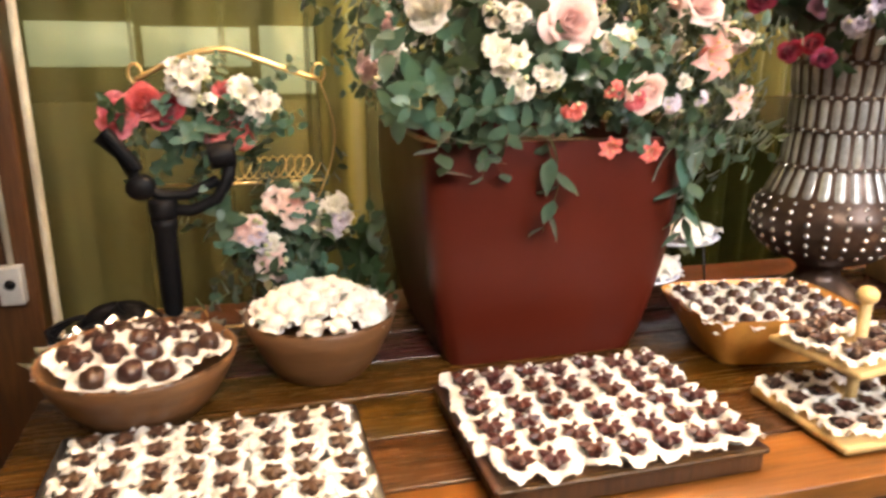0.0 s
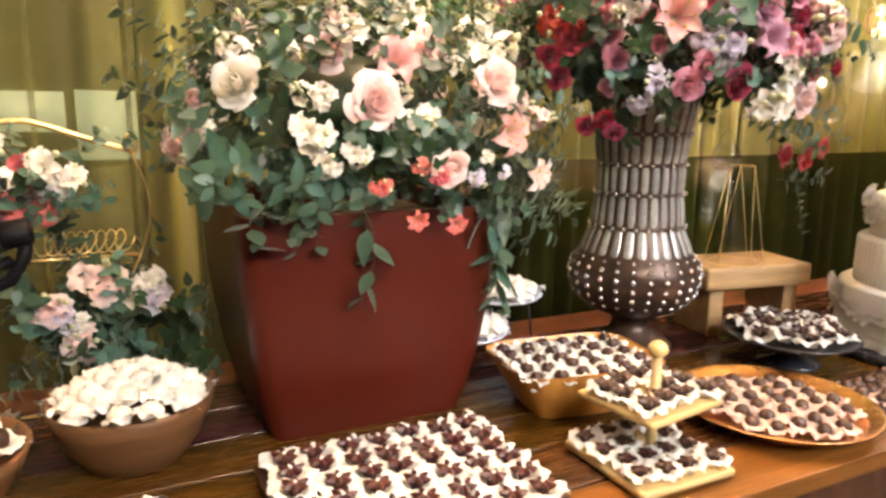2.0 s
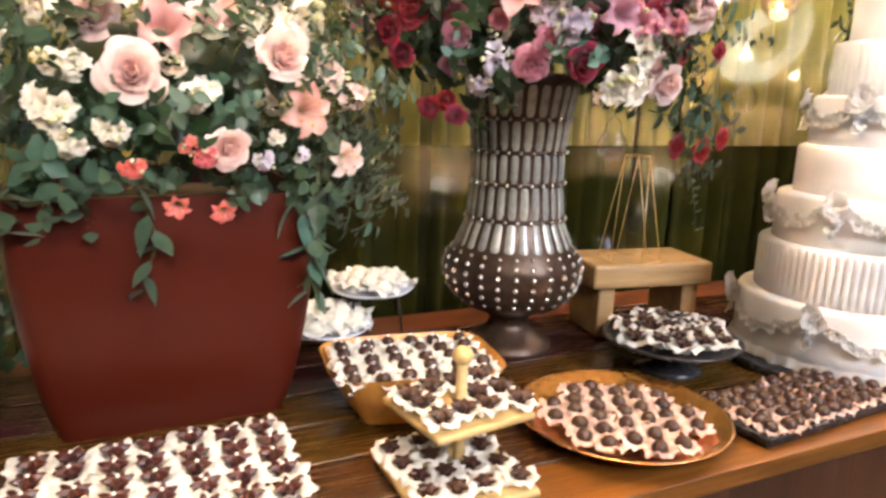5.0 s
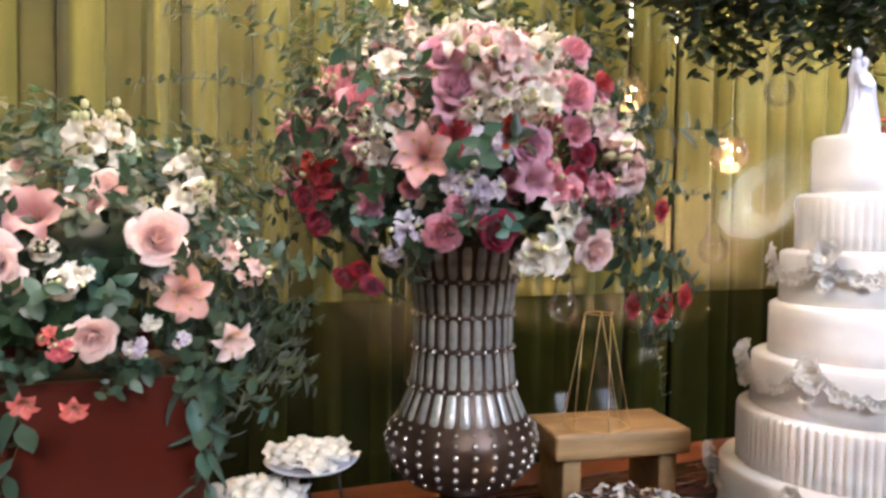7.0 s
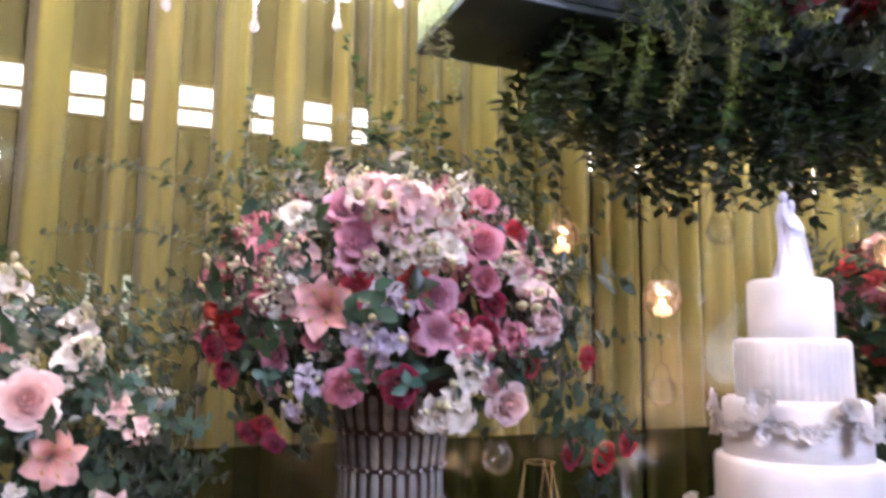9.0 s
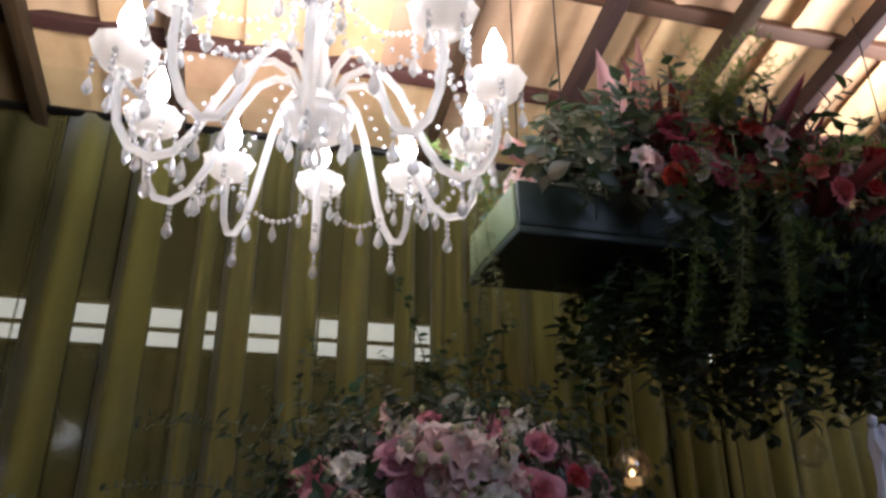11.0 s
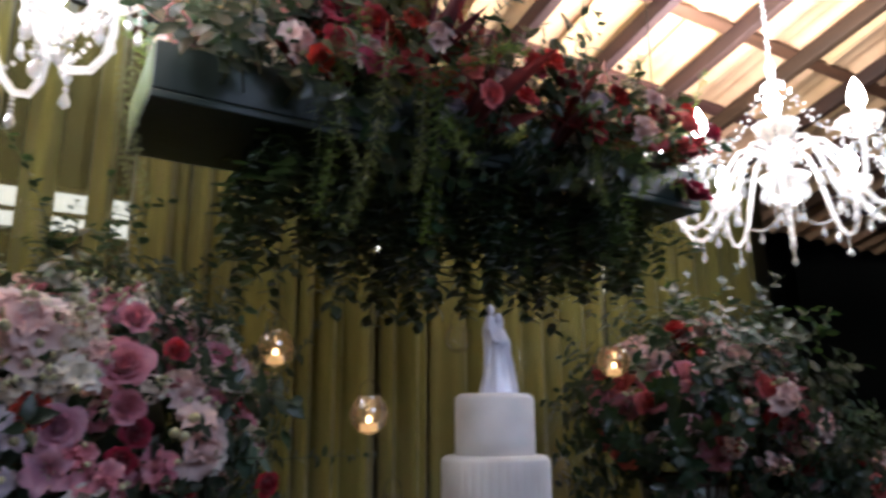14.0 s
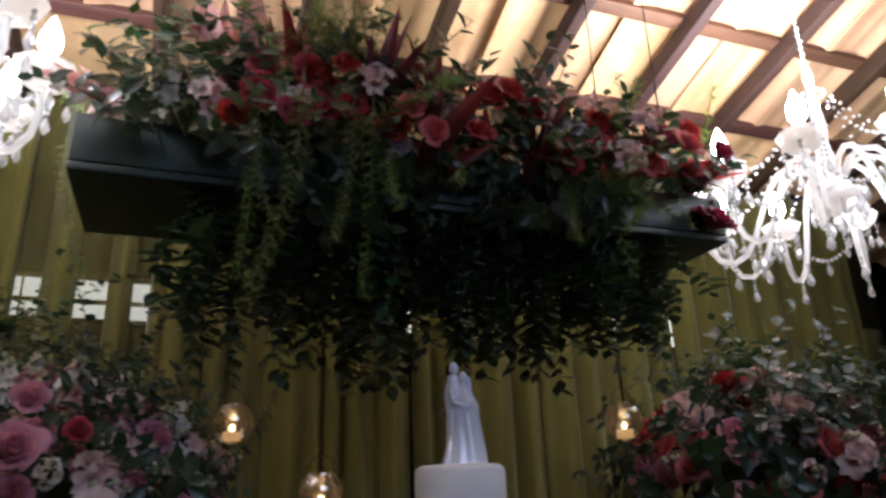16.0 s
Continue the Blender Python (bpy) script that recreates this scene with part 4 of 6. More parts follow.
round_bowl("wooden_bowl", "round brown wooden bowl lined with foil and heaped with chocolates", -0.028, 1.09, 0.15, 0.10, WOOD_BOWL, True, 3)
lay(sweet("truffle", "rough chocolate truffle in a white ruffled cup", CUP_BIG, bonbon_mesh("truffle", CHOC), "truffles in the bowl"), disc(-0.028, 1.09, 0.11, 0.050, TOP + 0.083, 4, 0.024), 4, 14)
round_bowl("wooden_bowl", "deep wooden bowl lined with foil and heaped with white sweets", 0.262, 1.172, 0.134, 0.112, WOOD_BOWL, True, 5)
lay(sweet("coconut_sweet", "cream white coconut sweet in a white paper cup", CUP, bonbon_mesh("lump", CREAM), "coconut sweets"), disc(0.262, 1.172, 0.106, 0.037, TOP + 0.098, 6, 0.040), 6, 24)

# amber wooden trough
trough = thing("wooden_trough", "amber coloured flared wooden trough filled with bonbons", "bowl", pose(1.085, 1.055, TOP, 0, 0, -8))


def trough_wall(s, t):
    a = t * 2 * math.pi
    c, sn = math.cos(a), math.sin(a)
    k = (abs(c) ** 5 + abs(sn) ** 5) ** -0.2
    w, d = 0.105 + 0.06 * s, 0.075 + 0.045 * s
    return (w * k * c, d * k * sn, 0.002 + 0.10 * s)


sh = Shape().grid(trough_wall, 5, 56, 0, None, True)
sh.grid(lambda s, t: tuple(a * (0.94 if i < 2 else 1) + (0.0 if i < 2 else 0.004 * math.sin(s * 3.14)) for i, a in enumerate(trough_wall(1 - 0.35 * s, t))), 3, 56, 0, None, True)
sh.add([trough_wall(0, k / 24) for k in range(24)], [tuple(range(24))])
part("shell", sh.mesh("shell", WOOD_GOLD), trough)
part("liner", Shape().box((0, 0, 0.075), (0.27, 0.19, 0.006)).mesh("liner", PAPER), trough, "white paper liner")
lay(sweet("bonbon", "glossy round chocolate with pearls in a white cup", CUP, bonbon_mesh("ball", CHOC), "bonbons in the trough", 0.0275),
    rows(1.085, 1.055, 6, 5, 0.0495, 0.042, TOP + 0.083, 7, -8), 7, 10)

# two-tier stand
stand = thing("tiered_stand", "two tier pale wooden cake stand with a turned knob", "cake stand", pose(1.042, 0.783, TOP))
part("lower_plate", Shape().box((0, 0, 0.012), (0.195, 0.205, 0.014), 0, None, 0.006).mesh("lower_plate", WOOD_PALE), stand)
part("upper_plate", Shape().box((0.02, 0.02, 0.108), (0.180, 0.165, 0.012), 0, Matrix.Rotation(radians(8), 4, "Z"), 0.005).mesh("upper_plate", WOOD_PALE), stand)
part("column", Shape().lathe([(0.009, 0.018), (0.009, 0.06), (0.012, 0.075), (0.009, 0.09), (0.009, 0.19)], 14).mesh("column", WOOD_PALE), stand, "", pose(0.012, 0.005, 0))
part("knob", Shape().ball((0, 0, 0), 0.0165, 8, 14, 0, (1, 1, 0.9)).mesh("knob", WOOD_PALE), stand, "", pose(0.012, 0.005, 0.202))
clear = [p for p in rows(1.042, 0.783, 4, 4, 0.046, 0.048, TOP + 0.020, 8) if math.hypot(p[0] - 1.054, p[1] - 0.788) > 0.02]
lay(sweet("star_chocolate", "dark star shaped chocolate in a white cup", CUP, bonbon_mesh("star", CHOC), "stars on the stand"), clear, 8)
lay(sweet("rosette_chocolate", "dark rosette chocolate in a white cup", CUP, bonbon_mesh("flower", CHOC), "rosettes on the stand"),
    [p for p in rows(1.062, 0.803, 4, 3, 0.045, 0.048, TOP + 0.115, 9, 8) if math.hypot(p[0] - 1.054, p[1] - 0.788) > 0.022], 9)

# hammered copper plate
plate = thing("copper_plate", "round hammered copper plate holding milk chocolates", "plate", pose(1.405, 0.828, TOP))
part("dish", Shape().lathe([(0.10, 0.0), (0.11, 0.004), (0.165, 0.016), (0.192, 0.034), (0.194, 0.036), (0.188, 0.036), (0.16, 0.020), (0.10, 0.008)], 56).mesh("dish", COPPER), plate)
lay(sweet("milk_chocolate", "round milk chocolate in a peach paper cup", CUP_PEACH, bonbon_mesh("ball", CHOC_MILK), "milk chocolates"), disc(1.40, 0.82, 0.134, 0.047, TOP + 0.017, 10, 0.006), 10, 10)

# footed dark plate
foot = thing("footed_plate", "dark footed plate heaped with dark chocolates", "cake stand", pose(1.705, 1.03, TOP))
part("dish", Shape().lathe([(0.07, 0.05), (0.12, 0.056), (0.150, 0.070), (0.154, 0.074), (0.148, 0.075), (0.11, 0.064), (0.05, 0.062)], 48).mesh("dish", BOARD), foot)
part("pedestal", Shape().lathe([(0.075, 0.0), (0.07, 0.008), (0.03, 0.02), (0.025, 0.045), (0.06, 0.054)], 24).mesh("pedestal", BOARD), foot)
lay(sweet("dark_chocolate", "pointed dark chocolate in a white ruffled cup", CUP_BIG, bonbon_mesh("flower", CHOC), "dark chocolates"), disc(1.705, 1.03, 0.14, 0.053, TOP + 0.070, 11, 0.012), 11, 18)

# pewter tray of small pink sweets
flat_tray("metal_tray", "narrow dark metal tray of small pink cased chocolates", 1.80, 0.762, 0.42, 0.165, 0.014, BOARD, 0.012, 4)
lay(sweet("small_chocolate", "small round chocolate in a pink paper cup", CUP_PINK, bonbon_mesh("ball", CHOC_MILK), "small pink chocolates"), rows(1.80, 0.762, 11, 5, 0.0365, 0.033, TOP + 0.015, 12, 4), 12)

# white sweets on a wire stand behind the pot
wire = thing("wire_stand", "black wire stand carrying two dishes of white sweets", "cake stand", pose(1.06, 1.40, TOP))
part("frame", Shape().tube([(-0.13, -0.02, 0), (-0.10, 0, 0.06), (-0.02, 0, 0.05), (0.03, 0.02, 0.12), (0.10, 0.02, 0.13)], 0.003, 6).mesh("frame", BLACK_METAL), wire)
for x, y in ((-0.15, -0.05), (-0.05, -0.05), (-0.10, 0.06), (0.02, -0.02), (0.13, -0.02), (0.08, 0.08)):
    z = 0.05 if x < 0 else 0.12
    part("leg", Shape().tube([(x * 1.1, y, 0.0), (x, y * 0.6, z)], 0.003, 6).mesh("leg", BLACK_METAL), wire)
part("lower_dish", Shape().lathe([(0.05, 0.05), (0.10, 0.056), (0.112, 0.066), (0.1, 0.062)], 30).mesh("lower_dish", PORCELAIN), wire, "pale dish", pose(-0.045, 0, 0))
part("upper_dish", Shape().lathe([(0.05, 0.12), (0.09, 0.126), (0.102, 0.136), (0.09, 0.132)], 30).mesh("upper_dish", PORCELAIN), wire, "pale dish", pose(0.08, 0.03, 0))
lay(sweet("meringue", "white meringue in a pale paper cup", CUP_BIG, bonbon_mesh("lump", CREAM), "meringues"), disc(1.015, 1.40, 0.09, 0.042, TOP + 0.062, 13, 0.02) + disc(1.14, 1.43, 0.08, 0.042, TOP + 0.132, 14, 0.008), 13, 18)

# lacquered pot
pot = thing("flower_pot", "tall tapered square pot in dark red lacquer", "flower pot", pose(0.674, 1.315, TOP))


def pot_wall(s, t, inset=0.0):
    a = t * 2 * math.pi
    c, sn = math.cos(a), math.sin(a)
    k = (abs(c) ** 14 + abs(sn) ** 14) ** (-1 / 14)
    r = 0.188 + 0.052 * math.sin(s * 1.75) ** 0.8 - inset
    return (r * k * c, r * 1.04 * k * sn, 0.415 * s)


sh = Shape().grid(pot_wall, 10, 96, 0, None, True)
sh.grid(lambda s, t: pot_wall(1.0, t, 0.018 * s), 2, 96, 0, None, True)
sh.grid(lambda s, t: pot_wall(1 - 0.12 * s, t, 0.018), 2, 96, 0, None, True)
sh.add([pot_wall(0, k / 48) for k in range(48)], [tuple(range(48))])
part("wall", sh.mesh("wall", POT_RED), pot)
part("soil", Shape().add([pot_wall(0.9, k / 48, 0.017) for k in range(48)], [tuple(range(48))]).mesh("soil", SOIL), pot, "dark potting soil")

pot_flowers = thing("flower_arrangement", "blush roses, lilies and eucalyptus spilling from the red pot", "flowers", pose(0, 0, 0))
POT_KNOWN = [("rose_white", (0.438, 1.08, 1.408), 1.25), ("rose_pale", (0.376, 1.12, 1.387), 0.62), ("lily_salmon", (0.67, 1.02, 1.441), 0.95), ("rose_pale", (0.623, 0.965, 1.384), 1.15),
             ("lily_salmon", (0.86, 0.965, 1.338), 0.8), ("lily_pale", (0.928, 0.975, 1.265), 0.62), ("rose_pale", (0.745, 0.945, 1.283), 0.95), ("alst_coral", (0.71, 0.905, 1.273), 0.45),
             ("alst_coral", (0.615, 0.915, 1.259), 0.41), ("lily_coral", (0.669, 0.905, 1.207), 0.4), ("lily_coral", (0.727, 0.885, 1.199), 0.4), ("alst_white", (0.519, 0.96, 1.34), 0.79),
             ("alst_white", (0.539, 0.95, 1.294), 0.64), ("alst_white", (0.59, 0.96, 1.306), 0.52), ("alst_white", (0.553, 1.0, 1.392), 0.56), ("alst_pale", (0.35, 1.08, 1.317), 0.71),
             ("alst_white", (0.384, 1.08, 1.331), 0.52), ("rose_pale", (0.581, 1.06, 1.465), 1.05), ("lily_pale", (0.819, 1.0, 1.415), 0.62), ("spray_white", (0.705, 0.97, 1.355), 0.9),
             ("alst_lilac", (0.801, 0.95, 1.262), 0.38), ("rose_pale", (0.732, 1.03, 1.468), 1.05), ("spray_white", (0.447, 1.12, 1.458), 1.0), ("spray_white", (0.518, 1.1, 1.46), 1.0),
             ("rose_pale", (0.754, 1.06, 1.485), 1.15), ("rose_pale", (0.637, 1.12, 1.516), 0.9), ("rose_pale", (0.827, 0.95, 1.418), 1.15), ("spray_white", (0.722, 1.12, 1.556), 1.1),
             ("spray_white", (0.762, 1.14, 1.566), 1.0), ("spray_white", (0.864, 1.1, 1.514), 1.0), ("spray_white", (0.875, 1.05, 1.466), 1.0), ("alst_pale", (0.93, 1.04, 1.395), 0.68),
             ("spray_pale", (0.968, 1.05, 1.361), 0.8), ("alst_white", (0.821, 0.95, 1.296), 0.34), ("alst_lilac", (0.861, 0.96, 1.267), 0.34), ("alst_white", (0.724, 0.98, 1.365), 0.52),
             ("alst_coral", (0.694, 0.94, 1.283), 0.34)]
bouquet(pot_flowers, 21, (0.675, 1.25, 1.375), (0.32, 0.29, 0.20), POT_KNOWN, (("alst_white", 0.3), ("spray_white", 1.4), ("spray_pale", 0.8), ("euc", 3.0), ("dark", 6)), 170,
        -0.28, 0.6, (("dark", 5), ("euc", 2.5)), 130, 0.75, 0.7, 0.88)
rng = random.Random(8)
for k in range(28):
    a = radians(-225 + 250 * k / 27)
    p = (0.675 + 0.20 * math.cos(a), 1.29 + 0.20 * math.sin(a), 1.265 + rng.uniform(0, 0.05))
    put(pot_flowers, "dark" if k % 3 == 0 else "euc", p, (math.cos(a), math.sin(a), rng.uniform(-0.1, 0.4)), rng, 0.9)
# dark leaves and thin sprigs falling away beyond the pot
for k in range(24):
    p = (rng.uniform(0.88, 0.98), rng.uniform(1.08, 1.22), rng.uniform(1.14, 1.33))
    put(pot_flowers, "dark", p, (rng.uniform(0.2, 1), -0.5, rng.uniform(-0.9, 0.2)), rng, rng.uniform(0.7, 0.95))
# broad eucalyptus leaves lying over the rim
RIM = [(0.42, 1.30, -0.6, 0.1, 1.0), (0.46, 1.29, -0.2, 0.2, 1.0), (0.48, 1.27, 0.0, -0.2, 1.0), (0.50, 1.25, 0.2, -0.4, 0.9), (0.55, 1.25, 0.1, -0.4, 1.0), (0.54, 1.27, -0.2, 0.0, 1.0), (0.40, 1.25, -0.8, -0.2, 1.0),
       (0.43, 1.255, -0.5, -0.3, 0.9), (0.88, 1.24, 0.6, -0.4, 1.0), (0.86, 1.25, 0.3, -0.2, 0.9), (0.90, 1.22, 0.9, -0.5, 1.0), (0.60, 1.26, 0.2, -0.2, 0.8), (0.38, 1.33, -0.9, 0.3, 0.9), (0.89, 1.29, 0.8, 0.2, 0.9), (0.62, 1.30, 0.0, 0.4, 0.9)]
for x, z, dx, dz, s in RIM:
    put(pot_flowers, "big", (x, 1.06, z), (dx * 0.6, -0.8, dz), rng, s * 0.72)
for k in range(30):
    put(pot_flowers, ("euc", "dark", "euc")[k % 3], (0.44 + 0.47 * k / 29, 1.10 + rng.uniform(-0.02, 0.03), 1.225 + rng.uniform(-0.01, 0.05)), (rng.uniform(-0.7, 0.7), -1, rng.uniform(-0.35, 0.35)), rng, rng.uniform(0.45, 0.7))
for x, y, s in ((0.465, 1.055, 0.45), (0.54, 1.055, 0.5), (0.635, 1.045, 1.05), (0.875, 1.045, 1.2), (0.895, 1.05, 1.4), (0.91, 1.07, 1.1)):
    part("eucalyptus_sprig", rng.choice(BIG_HANG), pot_flowers, "", Matrix.Translation((x, y, 1.23)) @ Matrix.Rotation(rng.uniform(0, 6), 4, "Z") @ Matrix.Diagonal((0.85, 0.85, s, 1)))


# ---- mosaic vase with its bouquet ----
VASE = [(0.105, 0.0), (0.104, 0.012), (0.085, 0.028), (0.052, 0.05), (0.045, 0.072), (0.06, 0.088), (0.115, 0.11), (0.15, 0.145), (0.164, 0.195), (0.156, 0.228), (0.134, 0.255), (0.112, 0.305), (0.104, 0.385), (0.103, 0.46), (0.112, 0.54), (0.126, 0.61), (0.131, 0.635)]


def vase_r(z):
    for (r0, z0), (r1, z1) in zip(VASE, VASE[1:]):
        if z0 <= z <= z1:
            return r0 + (r1 - r0) * (z - z0) / (z1 - z0)
    return VASE[-1][0]


vase = thing("mosaic_vase", "large footed vase of pearl mosaic strips with bronze ribs", "vase", pose(1.436, 1.286, TOP), "mosaic vases")
part("body", Shape().lathe(VASE + [(0.123, 0.635), (0.10, 0.54), (0.09, 0.46)], 48).mesh("body", VASE_RIB), vase, "dark bronze body")
COLS = 26
for z0, z1 in ((0.252, 0.313), (0.321, 0.393), (0.401, 0.463), (0.471, 0.535), (0.543, 0.610)):
    def strip(s, t, z0=z0, z1=z1):
        z = z0 + (z1 - z0) * s
        a = (t - 0.5) * 2 * math.pi / COLS * 0.66
        r = vase_r(z) + 0.0035 - 0.003 * (abs(2 * t - 1) ** 8) - 0.003 * (abs(2 * s - 1) ** 16)
        return (r * math.cos(a), r * math.sin(a), z)
    me = Shape().grid(strip, 5, 4).mesh("mosaic_strip", VASE_TILE)
    for k in range(COLS):
        part("mosaic_strip", me, vase, "", Matrix.Rotation(2 * math.pi * k / COLS, 4, "Z"))
for z in (0.317, 0.397, 0.467, 0.539):
    part("ring", Shape().lathe([(vase_r(z) + 0.001, z - 0.005), (vase_r(z) + 0.006, z - 0.002), (vase_r(z) + 0.006, z + 0.002), (vase_r(z) + 0.001, z + 0.005)], 48, cap=False).mesh("ring", VASE_RIB), vase)
sh = Shape()
for z in (0.317, 0.397, 0.467, 0.539):
    for k in range(COLS):
        a = 2 * math.pi * (k + 0.5) / COLS
        r = vase_r(z) + 0.006
        sh.ball((r * math.cos(a), r * math.sin(a), z), 0.0055, 4, 6)
for z, q in ((0.132, 0.0062), (0.154, 0.0074), (0.177, 0.0080), (0.201, 0.0080), (0.223, 0.0072), (0.241, 0.0055)):
    for k in range(COLS):
        a = 2 * math.pi * (k + 0.5) / COLS
        r = vase_r(z) - 0.001
        sh.ball((r * math.cos(a), r * math.sin(a), z), q, 4, 7)
tagged(part("beading", sh.mesh("beads", VASE_BEAD), vase, "rows of mirror beads"), kind="stuff")
copy_thing(vase, pose(3.08, 1.29, TOP, 0, 0, 25))

VASE_KNOWN = [("rose_mauve", (1.251, 0.971, 1.718), 1.15), ("rose_mauve", (1.271, 0.954, 1.661), 1.15), ("lily_mauve", (1.261, 0.959, 1.628), 0.7), ("lily_salmon", (1.226, 0.984, 1.55), 1.0),
              ("rose_red", (1.104, 1.132, 1.52), 1.2), ("alst_red", (1.077, 1.16, 1.55), 0.8), ("rose_red", (1.267, 0.953, 1.585), 0.95), ("rose_red", (1.353, 0.917, 1.593), 0.95),
              ("rose_mauve", (1.385, 0.911, 1.57), 1.0), ("rose_pink", (1.478, 0.918, 1.603), 0.9), ("rose_pink", (1.468, 0.92, 1.664), 1.1), ("rose_pink", (1.479, 0.927, 1.74), 0.95),
              ("rose_pink", (1.156, 1.059, 1.473), 0.9), ("rose_mauve", (1.15, 1.068, 1.42), 0.75), ("rose_pink", (1.251, 0.96, 1.424), 1.0), ("rose_pink", (1.278, 0.942, 1.461), 1.05),
              ("rose_crimson", (1.331, 0.916, 1.431), 1.1), ("rose_crimson", (1.125, 1.105, 1.342), 0.65), ("rose_crimson", (1.16, 1.057, 1.329), 0.65), ("rose_crimson", (1.146, 1.075, 1.355), 0.6),
              ("rose_crimson", (1.066, 1.16, 1.482), 0.85), ("rose_crimson", (1.089, 1.154, 1.44), 0.8), ("rose_crimson", (1.494, 0.919, 1.564), 0.85), ("rose_crimson", (1.475, 0.913, 1.521), 0.8),
              ("rose_red", (1.547, 0.94, 1.694), 0.8), ("rose_red", (1.575, 0.936, 1.459), 0.65), ("rose_crimson", (1.726, 0.996, 1.472), 0.8), ("alst_pale", (1.583, 0.943, 1.548), 1.15),
              ("alst_white", (1.609, 0.951, 1.527), 0.8), ("alst_lilac", (1.312, 0.928, 1.553), 1.1), ("alst_lilac", (1.309, 0.927, 1.498), 0.9), ("alst_lilac", (1.274, 0.946, 1.505), 0.6),
              ("lily_mauve", (1.381, 0.908, 1.513), 0.8), ("alst_white", (1.434, 0.905, 1.452), 1.0), ("alst_white", (1.413, 0.902, 1.393), 0.95), ("alst_white", (1.383, 0.904, 1.385), 0.8),
              ("rose_pale", (1.519, 0.917, 1.398), 1.0), ("rose_pale", (1.493, 0.913, 1.432), 0.8), ("alst_pale", (1.306, 0.94, 1.719), 1.2), ("alst_pale", (1.341, 0.927, 1.714), 1.1),
              ("alst_pale", (1.331, 0.927, 1.677), 1.0), ("alst_white", (1.181, 1.034, 1.702), 0.9), ("spray_white", (1.269, 0.961, 1.749), 0.9), ("spray_white", (1.339, 0.93, 1.739), 0.8),
              ("spray_white", (1.408, 0.919, 1.718), 0.9), ("alst_white", (1.405, 0.914, 1.642), 0.8), ("spray_white", (1.289, 0.942, 1.623), 0.9), ("spray_white", (1.374, 0.915, 1.633), 0.8),
              ("spray_pale", (1.12, 1.108, 1.614), 0.9), ("spray_white", (1.161, 1.055, 1.614), 0.9), ("spray_pale", (1.191, 1.021, 1.641), 0.9), ("spray_white", (1.177, 1.036, 1.584), 0.9),
              ("spray_white", (1.157, 1.059, 1.553), 0.9), ("alst_lilac", (1.206, 1.002, 1.429), 0.85), ("alst_lilac", (1.19, 1.02, 1.391), 0.6), ("alst_pink", (1.45, 0.908, 1.489), 0.9),
              ("alst_pale", (1.429, 0.917, 1.677), 0.7), ("spray_white", (1.332, 0.924, 1.625), 0.8), ("rose_pink", (1.208, 1.0, 1.498), 0.6), ("alst_pink", (1.411, 0.907, 1.53), 0.8),
              ("spray_white", (1.518, 0.928, 1.632), 0.7), ("alst_pink", (1.54, 0.927, 1.503), 0.7)]
VASE_MIX = (("alst_pale", 3), ("spray_pale", 6), ("spray_white", 5), ("alst_white", 1), ("rose_pink", 1.6), ("alst_pink", 4), ("spray_pink", 6), ("rose_mauve", 0.7), ("rose_red", 0.5), ("dark", 7))
vase_flowers = thing("flower_arrangement", "lush globe of pink and red roses in the mosaic vase", "flowers", pose(0, 0, 0))
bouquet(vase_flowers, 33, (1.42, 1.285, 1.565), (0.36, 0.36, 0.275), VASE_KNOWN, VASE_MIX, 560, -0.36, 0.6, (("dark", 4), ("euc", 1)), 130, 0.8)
for x, y, z, kind, s in ((1.773, 1.17, 1.276, "rose_red", 0.85), (1.85, 1.17, 1.264, "rose_red", 1.0), (1.914, 1.17, 1.289, "rose_red", 0.7), (1.785, 1.19, 1.338, "euc", 1.0), (1.70, 1.17, 1.351, "dark", 1.2), (1.79, 1.18, 1.21, "dark", 0.8), (1.74, 1.2, 1.40, "euc", 1.0), (1.86, 1.2, 1.36, "dark", 1.0)):
    put(vase_flowers, kind, (x, y, z), (0.3, -0.8, -0.1), rng, s)
for k in range(34):
    a = radians(-200 + 220 * k / 33)
    put(vase_flowers, "dark" if k % 3 else "euc", (1.415 + 0.20 * math.cos(a), 1.25 + 0.2 * math.sin(a), 1.44 + rng.uniform(-0.01, 0.05)), (math.cos(a), math.sin(a), rng.uniform(-0.15, 0.3)), rng, 0.9)
for x, z, d in ((1.12, 1.74, (-0.9, -0.1, 0.7)), (1.2, 1.78, (-0.55, -0.1, 1)), (1.06, 1.66, (-1, -0.2, 0.35)), (1.36, 1.83, (0.0, 0, 1)), (1.42, 1.84, (0.15, 0.1, 1)), (1.02, 1.58, (-1, -0.1, 0.1)), (1.72, 1.62, (0.9, 0, 0.4)),
                (1.75, 1.5, (1, -0.1, 0.1)), (1.78, 1.42, (0.9, -0.1, -0.3)), (1.08, 1.70, (-0.7, 0, 0.9)), (1.50, 1.82, (0.3, 0.1, 1)), (1.03, 1.40, (-1, -0.1, -0.1)), (1.0, 1.46, (-1, 0, 0.2)), (1.76, 1.34, (0.7, -0.2, -0.6))):
    put(vase_flowers, "tall", (x, 1.2, z), d, rng, 0.9)

for k in range(18):
    x = 1.06 + 0.66 * k / 17
    put(vase_flowers, "tall" if k % 3 else "dark", (x, 1.12 + 0.1 * (k % 2), 1.80 - 0.9 * (x - 1.40) ** 2 * 1.6), (1.2 * (x - 1.4) + rng.uniform(-0.5, 0.5), rng.uniform(-0.4, 0.2), 1), rng, rng.uniform(0.5, 0.8))

